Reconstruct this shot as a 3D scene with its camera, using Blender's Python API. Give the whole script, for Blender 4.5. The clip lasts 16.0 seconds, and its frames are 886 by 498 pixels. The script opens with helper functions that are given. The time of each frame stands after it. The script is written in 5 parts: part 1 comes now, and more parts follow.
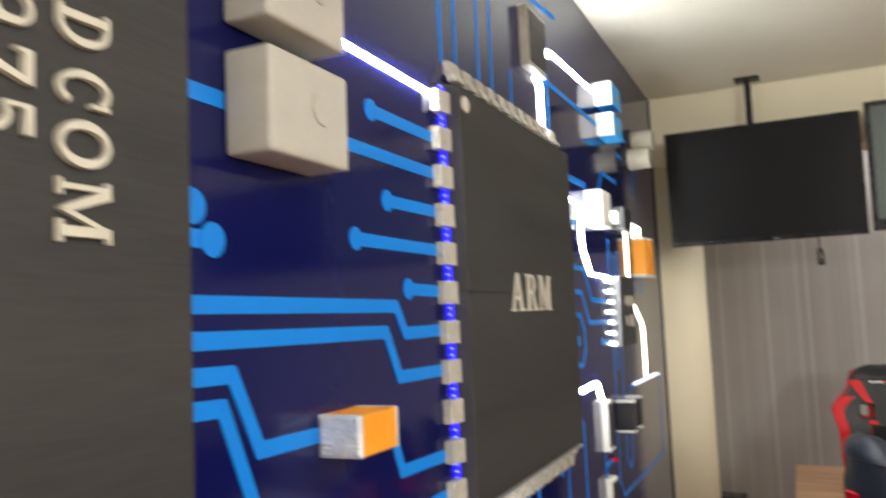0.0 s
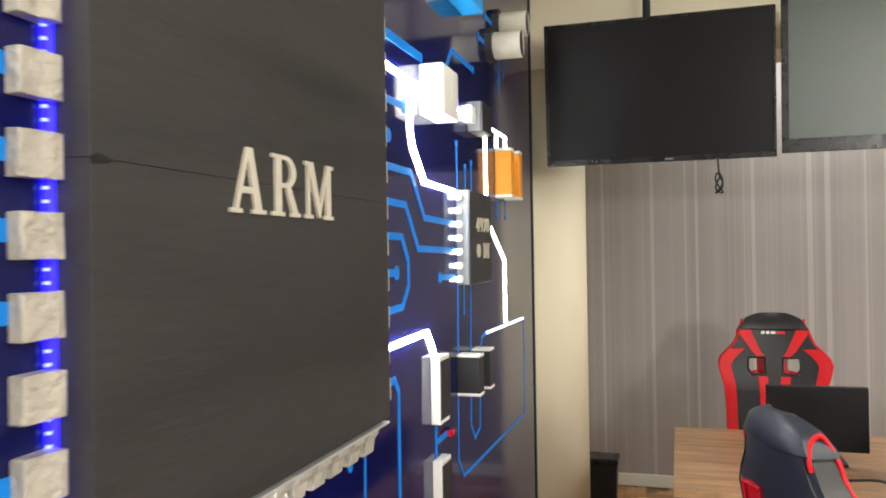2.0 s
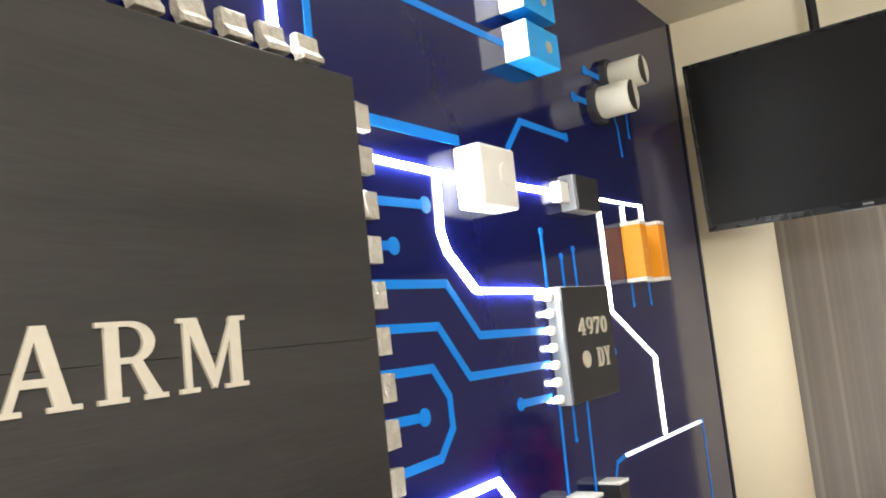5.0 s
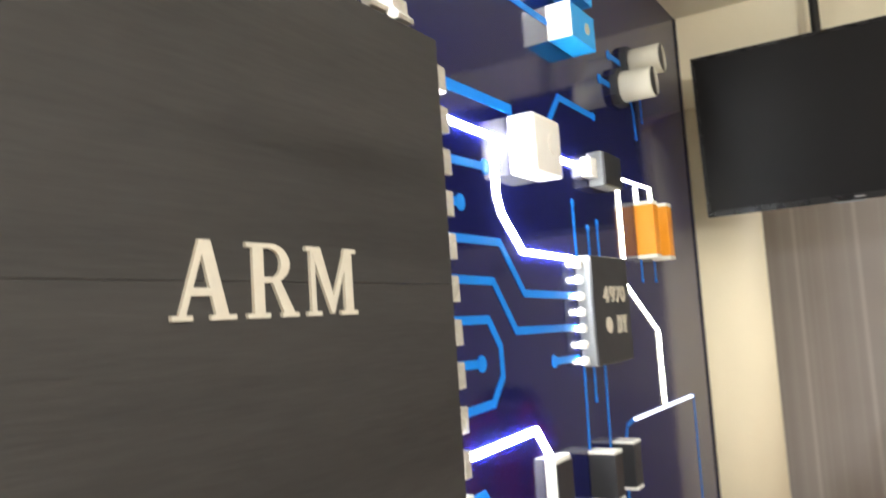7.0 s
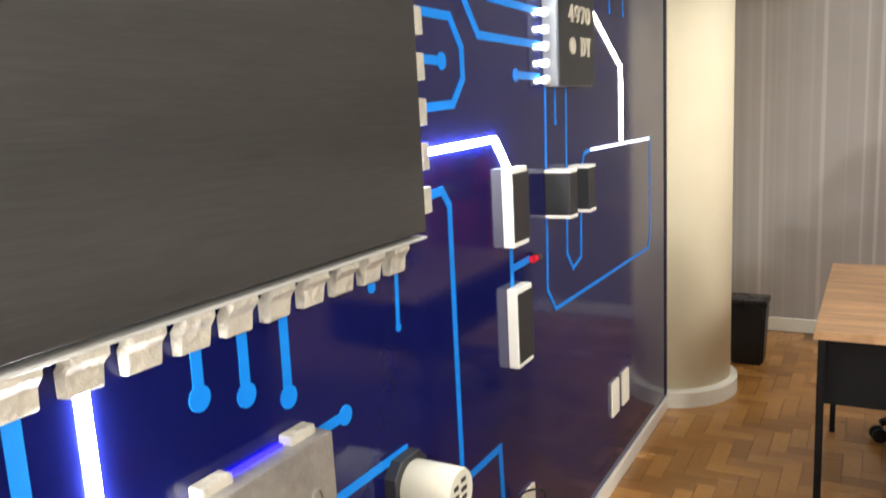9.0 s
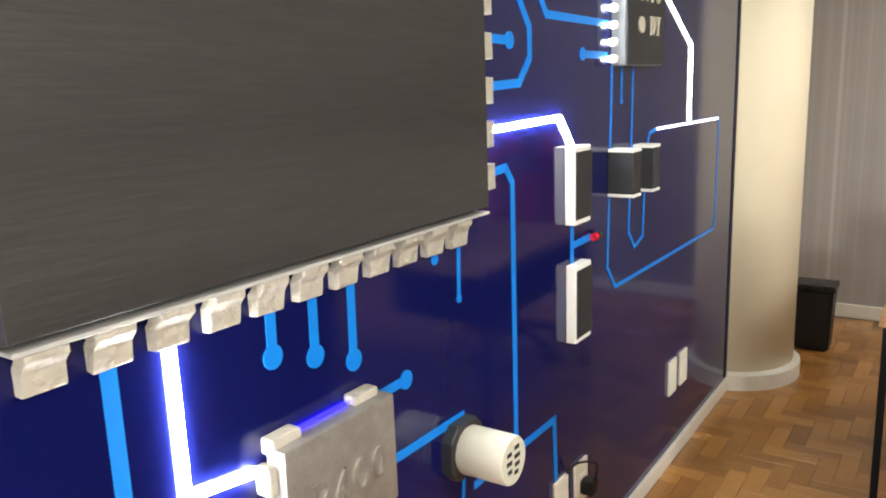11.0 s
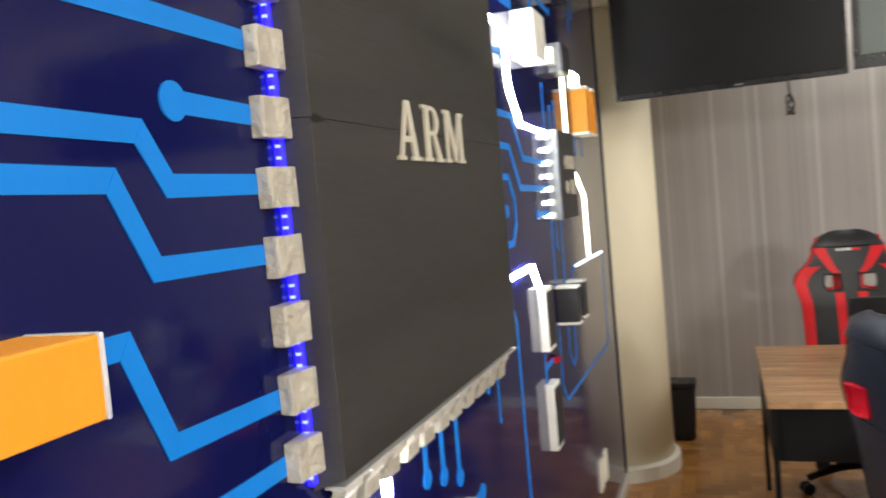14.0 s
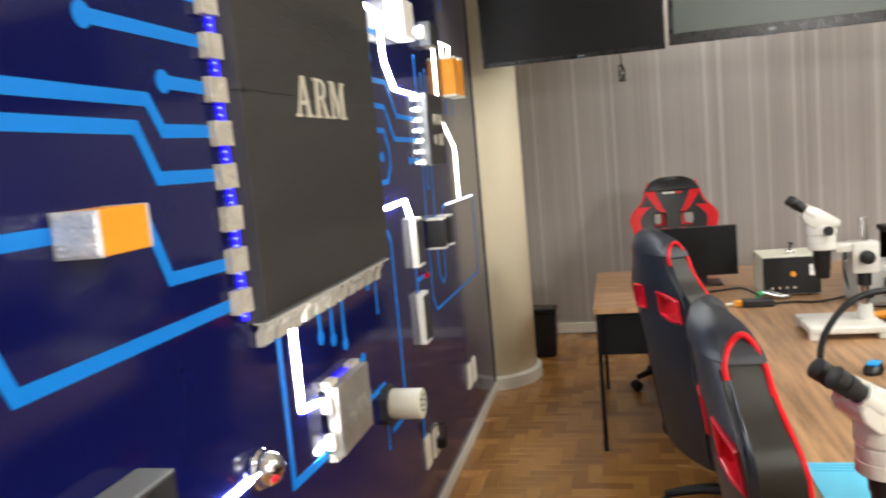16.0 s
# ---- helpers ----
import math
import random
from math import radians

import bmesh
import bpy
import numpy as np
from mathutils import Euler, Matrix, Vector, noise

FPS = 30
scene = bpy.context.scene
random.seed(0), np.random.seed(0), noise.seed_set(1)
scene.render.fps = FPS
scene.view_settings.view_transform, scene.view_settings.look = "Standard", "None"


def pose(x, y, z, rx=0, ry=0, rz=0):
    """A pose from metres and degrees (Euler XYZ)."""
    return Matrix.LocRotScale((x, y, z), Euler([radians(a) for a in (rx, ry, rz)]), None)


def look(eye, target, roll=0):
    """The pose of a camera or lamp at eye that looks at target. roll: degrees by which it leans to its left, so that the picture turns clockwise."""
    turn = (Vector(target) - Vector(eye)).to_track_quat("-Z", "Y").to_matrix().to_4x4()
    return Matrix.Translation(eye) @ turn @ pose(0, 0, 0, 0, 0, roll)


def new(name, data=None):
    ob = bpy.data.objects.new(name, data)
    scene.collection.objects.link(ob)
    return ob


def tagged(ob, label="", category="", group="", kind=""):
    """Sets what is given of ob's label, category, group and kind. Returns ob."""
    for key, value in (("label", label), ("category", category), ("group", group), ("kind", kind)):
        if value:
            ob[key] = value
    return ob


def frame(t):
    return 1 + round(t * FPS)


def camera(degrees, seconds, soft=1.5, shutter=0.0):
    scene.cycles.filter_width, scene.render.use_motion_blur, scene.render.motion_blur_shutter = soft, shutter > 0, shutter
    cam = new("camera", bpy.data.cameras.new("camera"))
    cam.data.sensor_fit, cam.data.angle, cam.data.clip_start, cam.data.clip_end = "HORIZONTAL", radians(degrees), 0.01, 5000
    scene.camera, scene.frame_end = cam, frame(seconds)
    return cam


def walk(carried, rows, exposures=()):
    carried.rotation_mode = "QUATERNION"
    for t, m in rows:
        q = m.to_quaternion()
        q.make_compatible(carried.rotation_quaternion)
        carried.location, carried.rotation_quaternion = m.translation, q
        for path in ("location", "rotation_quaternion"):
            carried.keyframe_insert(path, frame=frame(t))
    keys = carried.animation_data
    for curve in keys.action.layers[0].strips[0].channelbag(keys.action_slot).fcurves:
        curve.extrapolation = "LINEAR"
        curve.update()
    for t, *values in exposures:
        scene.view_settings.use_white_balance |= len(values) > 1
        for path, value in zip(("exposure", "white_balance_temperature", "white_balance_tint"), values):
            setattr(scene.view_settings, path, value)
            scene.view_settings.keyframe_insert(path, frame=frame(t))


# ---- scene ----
cam = camera(58.8, 16.0, 1.8, 0.4)
PATH = [
    (0, (0.016, -0.029, 1.72), (-0.796, 1.791, 1.889), -2.5),
    (0.5, (-0.04, 0.208, 1.692), (-0.612, 2.124, 1.732), -3.5),
    (1, (0.011, 0.477, 1.684), (-0.604, 2.38, 1.708), -4.1),
    (1.5, (-0.003, 0.743, 1.637), (-0.614, 2.647, 1.626), -1.2),
    (2, (-0.035, 0.981, 1.652), (-0.608, 2.897, 1.662), -0.9),
    (2.5, (0.087, 1.276, 1.666), (-0.603, 3.153, 1.698), -3.6),
    (3, (0.075, 1.482, 1.669), (-0.787, 3.285, 1.723), -4.0),
    (3.5, (0.171, 1.594, 1.687), (-0.953, 3.244, 1.806), -4.6),
    (4, (0.293, 1.686, 1.699), (-0.849, 3.321, 1.844), -4.6),
    (4.5, (0.308, 1.705, 1.734), (-0.823, 3.346, 1.899), -5.8),
    (4.7, (0.292, 1.681, 1.768), (-0.841, 3.317, 1.969), -6.3),
    (6.8, (0.145, 1.443, 1.722), (-0.96, 3.095, 1.952), -4.2),
    (7, (0.109, 1.41, 1.7), (-0.924, 3.113, 1.885), -3.8),
    (7.5, (0.055, 1.377, 1.641), (-0.87, 3.148, 1.731), -3.4),
    (8, (0.039, 1.352, 1.561), (-0.835, 3.15, 1.508), -2.8),
    (8.5, (0.073, 1.39, 1.528), (-0.833, 3.16, 1.314), -2.6),
    (9, (0.09, 1.424, 1.494), (-0.872, 3.142, 1.143), -3.0),
    (9.2, (0.09, 1.435, 1.484), (-0.879, 3.14, 1.093), -2.8),
    (11.3, (0.122, 1.364, 1.521), (-1.017, 2.96, 1.122), -2.3),
    (11.5, (0.119, 1.357, 1.53), (-1.057, 2.931, 1.156), -2.5),
    (12, (0.063, 1.331, 1.541), (-1.138, 2.9, 1.235), -2.1),
    (12.5, (-0.11, 1.238, 1.606), (-1.245, 2.872, 1.4), -2.7),
    (13, (-0.212, 1.148, 1.615), (-1.244, 2.856, 1.478), -3.3),
    (13.5, (-0.189, 0.969, 1.635), (-1.113, 2.74, 1.535), -4.7),
    (14, (-0.186, 0.778, 1.637), (-0.858, 2.659, 1.523), -5.1),
    (14.5, (-0.234, 0.595, 1.634), (-0.643, 2.548, 1.494), -3.6),
    (15, (-0.109, 0.435, 1.613), (-0.41, 2.405, 1.436), -3.9),
    (15.5, (0.079, 0.284, 1.558), (-0.171, 2.253, 1.31), -4.3),
    (16, (0.092, 0.107, 1.594), (-0.35, 2.042, 1.352), -5.1),
]
EXPOSURES = [(0, -0.38), (0.5, -0.38), (1.5, -0.24), (2, -0.1), (2.5, 0.22), (3, 0.2), (3.5, 0.06), (4.5, 0.06), (7, 0.12), (8, 0.31), (9, 0.33), (11.5, 0.18), (12, 0.04), (12.5, -0.06), (13, -0.1), (13.5, -0.2), (14.5, -0.18), (16, -0.22)]
walk(cam, [(t, look(eye, target, roll)) for t, eye, target, roll in PATH], EXPOSURES)

# ---- world and lights ----
world = bpy.data.worlds.new("world")
scene.world = world
world.use_nodes = True
world.node_tree.nodes["Background"].inputs[0].default_value = (0.9, 0.95, 1.0, 1)
world.node_tree.nodes["Background"].inputs[1].default_value = 0.05


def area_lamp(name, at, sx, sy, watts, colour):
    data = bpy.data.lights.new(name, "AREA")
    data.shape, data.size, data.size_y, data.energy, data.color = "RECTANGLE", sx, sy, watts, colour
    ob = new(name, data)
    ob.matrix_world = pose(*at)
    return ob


WARM = (0.995, 0.99, 0.945)
for lx, ly, watts in ((1.45, -0.7, 17), (2.9, -0.7, 20), (1.45, 1.65, 22), (2.9, 1.1, 21), (2.4, 2.4, 40), (3.25, 3.1, 64)):
    area_lamp("ceiling_panel_light", (lx, ly, 3.035), 0.6, 0.6, watts, WARM)
# Unseen point source added at the rear to brighten the column and ceiling.
data = bpy.data.lights.new("bare_globe_light", "POINT")
data.energy, data.color, data.shadow_soft_size = 330, WARM, 0.2
new("bare_globe_light", data).matrix_world = pose(2.6, -1.7, 2.3)
# Unseen fill added over the bay so the striped back wall is evenly lit.
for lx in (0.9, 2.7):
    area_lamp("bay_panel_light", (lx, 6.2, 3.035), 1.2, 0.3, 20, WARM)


# ---- materials ----
def pbr(name, colour, rough=0.5, metal=0.0, var=0.12, scale=6.0, bump=0.0, bscale=120.0, spec=0.5, coat=0.0,
        stretch=(1, 1, 1), second=None, rvar=0.1, depth=0.002):
    m = bpy.data.materials.new(name)
    m.use_nodes = True
    nt = m.node_tree
    b = nt.nodes["Principled BSDF"]
    b.inputs["Metallic"].default_value = metal
    b.inputs["Specular IOR Level"].default_value = spec
    b.inputs["Coat Weight"].default_value = coat
    tc = nt.nodes.new("ShaderNodeTexCoord")
    mp = nt.nodes.new("ShaderNodeMapping")
    mp.inputs["Scale"].default_value = stretch
    nt.links.new(tc.outputs["Object"], mp.inputs[0])
    big = nt.nodes.new("ShaderNodeTexNoise")
    big.inputs["Scale"].default_value, big.inputs["Detail"].default_value = scale, 6
    fine = nt.nodes.new("ShaderNodeTexNoise")
    fine.inputs["Scale"].default_value, fine.inputs["Detail"].default_value = bscale, 4
    nt.links.new(mp.outputs[0], big.inputs[0])
    nt.links.new(mp.outputs[0], fine.inputs[0])
    add = nt.nodes.new("ShaderNodeMath")
    add.operation = "MULTIPLY_ADD"
    add.inputs[1].default_value = 0.35
    nt.links.new(fine.outputs[0], add.inputs[0])
    nt.links.new(big.outputs[0], add.inputs[2])
    ramp = nt.nodes.new("ShaderNodeMapRange")
    ramp.name = "colour_range"
    ramp.inputs[1].default_value, ramp.inputs[2].default_value = 0.4, 0.95
    nt.links.new(add.outputs[0], ramp.inputs[0])
    mixer = nt.nodes.new("ShaderNodeMix")
    mixer.data_type = "RGBA"
    dark = second or tuple(c * (1 - var) for c in colour)
    light = colour if second else tuple(min(1, c * (1 + var)) for c in colour)
    mixer.inputs["A"].default_value = (*dark, 1)
    mixer.inputs["B"].default_value = (*light, 1)
    nt.links.new(ramp.outputs[0], mixer.inputs["Factor"])
    nt.links.new(mixer.outputs["Result"], b.inputs["Base Color"])
    rr = nt.nodes.new("ShaderNodeMapRange")
    rr.inputs[3].default_value, rr.inputs[4].default_value = max(0.02, rough - rvar), min(1, rough + rvar)
    nt.links.new(big.outputs[0], rr.inputs[0])
    nt.links.new(rr.outputs[0], b.inputs["Roughness"])
    if bump:
        bp = nt.nodes.new("ShaderNodeBump")
        bp.inputs["Strength"].default_value, bp.inputs["Distance"].default_value = bump, depth
        nt.links.new(fine.outputs[0], bp.inputs["Height"])
        nt.links.new(bp.outputs[0], b.inputs["Normal"])
    return m


def glow(name, colour, strength):
    m = bpy.data.materials.new(name)
    m.use_nodes = True
    b = m.node_tree.nodes["Principled BSDF"]
    b.inputs["Base Color"].default_value = (*[0.05 + 0.6 * min(colour) * c for c in colour], 1)
    b.inputs["Emission Color"].default_value = (*colour, 1)
    b.inputs["Emission Strength"].default_value = strength
    return m


NAVY = pbr("navy_wall_paint", (0.0046, 0.0064, 0.066), 0.085, var=0.10, scale=2.5, bump=0.10, bscale=60, spec=0.40, rvar=0.03)
BLUE = pbr("bright_blue_paint", (0.0035, 0.20, 0.68), 0.5, var=0.05, scale=9, bump=0.08, bscale=140, spec=0.25)
CHIP = pbr("matt_black_painted_board", (0.0385, 0.037, 0.035), 0.58, rvar=0.16, var=0.32, scale=3.6, bump=0.26, bscale=62, stretch=(1, 0.16, 1.9), spec=0.26, depth=0.003)
FOAM = pbr("chalky_white_painted_foam", (0.43, 0.40, 0.335), 0.48, var=0.14, scale=22, bump=1.0, bscale=58, depth=0.010)
WHITE = pbr("white_satin_paint", (0.80, 0.79, 0.74), 0.45, var=0.04, scale=12, bump=0.12, bscale=180)
CREAM = pbr("cream_lettering_paint", (0.57, 0.535, 0.44), 0.5, var=0.06, scale=40, bump=0.15)
BOXW = pbr("warm_white_rough_foam", (0.46, 0.44, 0.385), 0.6, var=0.08, scale=14, bump=0.4, bscale=90)
ORANGE = pbr("orange_paint", (0.86, 0.33, 0.018), 0.45, var=0.06, scale=16, bump=0.3, bscale=120)
SKYBOX = pbr("cyan_blue_paint", (0.012, 0.34, 0.80), 0.42, var=0.06, scale=14, bump=0.2)
FOIL = pbr("crumpled_silver_paint", (0.90, 0.90, 0.89), 0.24, metal=0.25, var=0.2, second=(0.56, 0.64, 0.78), scale=26, bump=0.5, bscale=130)
JOINT = pbr("dark_brown_joint", (0.15, 0.075, 0.028), 0.5, var=0.2, scale=20)
GREY = pbr("mid_grey_paint", (0.20, 0.21, 0.22), 0.5, var=0.08, scale=14, bump=0.2)
BLACK = pbr("soft_black_paint", (0.022, 0.023, 0.026), 0.5, var=0.15, scale=14, bump=0.2)
SILVER = pbr("brushed_silver_paint", (0.36, 0.34, 0.31), 0.38, metal=0.55, var=0.2, scale=26, bump=0.5, bscale=160)
CHROME = pbr("chrome", (0.75, 0.75, 0.77), 0.12, metal=1.0, var=0.05)
COLUMN = pbr("cream_emulsion", (0.86, 0.79, 0.59), 0.6, var=0.03, scale=3, bump=0.12, bscale=90)
CEIL = pbr("ceiling_paint", (0.84, 0.83, 0.70), 0.8, var=0.03, scale=2, bump=0.1, bscale=60)
SKIRT = pbr("white_gloss_paint", (0.78, 0.76, 0.68), 0.35, var=0.05, scale=8)
PLASTIC = pbr("black_plastic", (0.009, 0.009, 0.010), 0.42, var=0.1, scale=20, spec=0.35)
BEZEL = pbr("glossy_black_plastic", (0.008, 0.008, 0.009), 0.28, var=0.1, scale=20, spec=0.3)
SCREEN = pbr("dark_glass_screen", (0.006, 0.0055, 0.006), 0.34, var=0.05, scale=3, spec=0.16, rvar=0.03)
# Base colour holds the room's grey-green reflection, not the glass's own tone.
SCREEN2 = pbr("screen_painted_reflection", (0.060, 0.080, 0.068), 0.36, var=0.08, scale=2, spec=0.5, rvar=0.03)
LEATHER = pbr("black_faux_leather", (0.017, 0.0175, 0.019), 0.40, spec=0.32, var=0.2, scale=10, bump=0.35, bscale=260)
LEATHER2 = pbr("slate_faux_leather", (0.018, 0.0215, 0.031), 0.38, spec=0.45, var=0.2, scale=10, bump=0.15, bscale=300)
LEATHER3 = pbr("charcoal_side_leather", (0.019, 0.018, 0.015), 0.38, spec=0.38, var=0.25, scale=9, bump=0.12, bscale=300)
RED = pbr("red_faux_leather", (0.66, 0.008, 0.014), 0.46, spec=0.28, var=0.1, scale=12, bump=0.25, bscale=260)
REDP = pbr("red_gloss_plastic", (0.66, 0.012, 0.03), 0.25, var=0.06, scale=12)
PANEL = pbr("black_melamine", (0.006, 0.006, 0.0065), 0.5, var=0.1, scale=30, bump=0.1, spec=0.2)
SCOPEW = pbr("ivory_enamel", (0.64, 0.63, 0.58), 0.3, var=0.03, scale=12, coat=0.3)
STEEL = pbr("steel_rod", (0.62, 0.62, 0.60), 0.22, metal=1.0, var=0.06)
PSUTOP = pbr("beige_sheet_metal", (0.62, 0.60, 0.50), 0.45, var=0.04, scale=9)
MAT = pbr("light_blue_silicone", (0.10, 0.46, 0.66), 0.55, var=0.05, scale=10, bump=0.1)
RUBBER = pbr("black_rubber", (0.006, 0.006, 0.0065), 0.5, var=0.15, scale=40, spec=0.4)
LGREY = pbr("light_grey_case", (0.42, 0.42, 0.40), 0.45, var=0.05, scale=9)
OUTLET = pbr("ivory_plastic", (0.80, 0.77, 0.66), 0.3, var=0.03, scale=9)
GREEN = pbr("green_plastic", (0.03, 0.42, 0.14), 0.4, var=0.05)
LEDW = glow("white_led_diffuser", (0.96, 0.99, 1.0), 170.0)
LEDS = glow("slim_white_led_diffuser", (1.0, 1.0, 0.80), 18.0)
LEDC = glow("cool_white_led_tape", (0.80, 0.86, 1.0), 3.0)
LEDB = glow("blue_led_strip", (0.004, 0.0, 1.0), 7.0)
LEDD = glow("blue_led_chip", (0.13, 0.17, 1.0), 6.0)
LEDP = glow("white_led_chip", (0.92, 0.95, 1.0), 50.0)


def desk_wood(name, stretch):
    m = pbr(name, (0.46, 0.27, 0.138), 0.36, var=0.1, second=(0.18, 0.095, 0.045), scale=3.0, bscale=30, stretch=stretch, bump=0.05)
    ramp = next(n for n in m.node_tree.nodes if n.name == "colour_range")
    ramp.inputs[1].default_value, ramp.inputs[2].default_value = 0.47, 0.83
    return m


WOOD = desk_wood("walnut_laminate", (0.9, 13.0, 1.0))
WOODY = desk_wood("walnut_laminate_lengthwise", (13.0, 0.9, 1.0))


def striped_wall():
    """Silver-taupe wallpaper with vertical stripes of uneven width and strength."""
    m = pbr("striped_wallpaper", (0.36, 0.337, 0.325), 0.5, var=0.05, scale=4, bump=0.12, bscale=220)
    nt = m.node_tree
    b = nt.nodes["Principled BSDF"]
    tc = nt.nodes.new("ShaderNodeTexCoord")
    sep = nt.nodes.new("ShaderNodeSeparateXYZ")
    nt.links.new(tc.outputs["Object"], sep.inputs[0])
    base = b.inputs["Base Color"].links[0].from_socket
    prev = base
    for scale, lo, hi, colour, amount in ((5.0, 0.48, 0.60, (0.285, 0.262, 0.252, 1), 0.42), (17.0, 0.60, 0.66, (0.60, 0.585, 0.575, 1), 0.42),
                                          (46.0, 0.57, 0.63, (0.50, 0.48, 0.47, 1), 0.18)):
        n = nt.nodes.new("ShaderNodeTexNoise")
        n.noise_dimensions = "1D"
        n.inputs["Scale"].default_value, n.inputs["Detail"].default_value = scale, 1.0
        nt.links.new(sep.outputs[0], n.inputs["W"])
        r = nt.nodes.new("ShaderNodeMapRange")
        r.inputs[1].default_value, r.inputs[2].default_value, r.inputs[4].default_value = lo, hi, amount
        nt.links.new(n.outputs[0], r.inputs[0])
        mx = nt.nodes.new("ShaderNodeMix")
        mx.data_type = "RGBA"
        nt.links.new(r.outputs[0], mx.inputs["Factor"])
        nt.links.new(prev, mx.inputs["A"])
        mx.inputs["B"].default_value = colour
        prev = mx.outputs["Result"]
    nt.links.new(prev, b.inputs["Base Color"])
    return m


STRIPES = striped_wall()


def parquet(island):
    m = pbr("varnished_parquet" + ("_far" if island else ""), (0.40, 0.195, 0.056), 0.26, var=0.22, scale=5, bscale=60, stretch=(1, 1, 1), bump=0.06, coat=0.25)
    nt = m.node_tree
    b = nt.nodes["Principled BSDF"]
    base = b.inputs["Base Color"].links[0].from_socket
    if island:
        rnd = nt.nodes.new("ShaderNodeNewGeometry").outputs["Random Per Island"]
    else:
        rnd = nt.nodes.new("ShaderNodeObjectInfo").outputs["Random"]
    ramp = nt.nodes.new("ShaderNodeValToRGB")
    ramp.color_ramp.elements[0].color = (0.70, 0.65, 0.60, 1)
    ramp.color_ramp.elements[1].color = (1.20, 1.16, 1.08, 1)
    nt.links.new(rnd, ramp.inputs[0])
    mx = nt.nodes.new("ShaderNodeMix")
    mx.data_type, mx.blend_type = "RGBA", "MULTIPLY"
    mx.inputs["Factor"].default_value = 1.0
    nt.links.new(base, mx.inputs["A"])
    nt.links.new(ramp.outputs[0], mx.inputs["B"])
    nt.links.new(mx.outputs["Result"], b.inputs["Base Color"])
    return m


PARQUET, PARQUET_FAR = parquet(False), parquet(True)


# ---- mesh helpers ----
def link(name, bm, material, parent=None, label="", smooth=False):
    me = bpy.data.meshes.new(name)
    bmesh.ops.recalc_face_normals(bm, faces=bm.faces[:])
    bm.to_mesh(me)
    bm.free()
    me.materials.append(material)
    if smooth:
        me.polygons.foreach_set("use_smooth", [True] * len(me.polygons))
        me.set_sharp_from_angle(angle=radians(38))
    ob = new(name, me)
    if parent:
        ob.parent = parent
    if label:
        ob["label"] = label
    return ob


def part(name, bm, material, parent, label="", smooth=False):
    return link(name, bm, material, parent, label, smooth)


def thing(name, label, category, at=(0, 0, 0), turn=0.0, group="", kind=""):
    ob = new(name)
    ob.empty_display_size = 0.05
    ob.matrix_world = pose(*at, 0, 0, turn)
    return tagged(ob, label, category, group, kind)


def add_box(bm, lo, hi, bevel=0.0, seg=2):
    vs = [bm.verts.new((x, y, z)) for x in (lo[0], hi[0]) for y in (lo[1], hi[1]) for z in (lo[2], hi[2])]
    fs = [bm.faces.new([vs[i] for i in q]) for q in ((0, 1, 3, 2), (4, 6, 7, 5), (0, 4, 5, 1), (2, 3, 7, 6), (0, 2, 6, 4), (1, 5, 7, 3))]
    if bevel:
        es = list({e for f in fs for e in f.edges})
        bmesh.ops.bevel(bm, geom=es, offset=bevel, segments=seg, affect="EDGES", profile=0.6)
    return bm


def box(lo, hi, bevel=0.0, seg=2):
    return add_box(bmesh.new(), lo, hi, bevel, seg)


def ring_frame(d):
    d = Vector(d).normalized()
    a = d.cross(Vector((0, 0, 1)) if abs(d.z) < 0.9 else Vector((1, 0, 0))).normalized()
    return a, d.cross(a)


def add_lathe(bm, p0, d, profile, seg=24):
    """Profile rows (distance along d, radius) turned round the line through p0."""
    p0, d = Vector(p0), Vector(d).normalized()
    a, b = ring_frame(d)
    rings = []
    for s, r in profile:
        rings.append([bm.verts.new(p0 + d * s + (a * math.cos(2 * math.pi * k / seg) + b * math.sin(2 * math.pi * k / seg)) * max(r, 1e-4)) for k in range(seg)])
    for r0, r1 in zip(rings, rings[1:]):
        for k in range(seg):
            bm.faces.new((r0[k], r0[(k + 1) % seg], r1[(k + 1) % seg], r1[k]))
    bm.faces.new(rings[0][::-1])
    bm.faces.new(rings[-1])
    return bm


def lathe(p0, d, profile, seg=24):
    return add_lathe(bmesh.new(), p0, d, profile, seg)


def smooth_path(pts, n=6):
    pts = [Vector(p) for p in pts]
    out = []
    for i in range(len(pts) - 1):
        p0, p1, p2, p3 = pts[max(i - 1, 0)], pts[i], pts[i + 1], pts[min(i + 2, len(pts) - 1)]
        for k in range(n):
            t = k / n
            out.append(0.5 * ((2 * p1) + (p2 - p0) * t + (2 * p0 - 5 * p1 + 4 * p2 - p3) * t * t + (3 * p1 - p0 - 3 * p2 + p3) * t ** 3))
    return out + [pts[-1]]


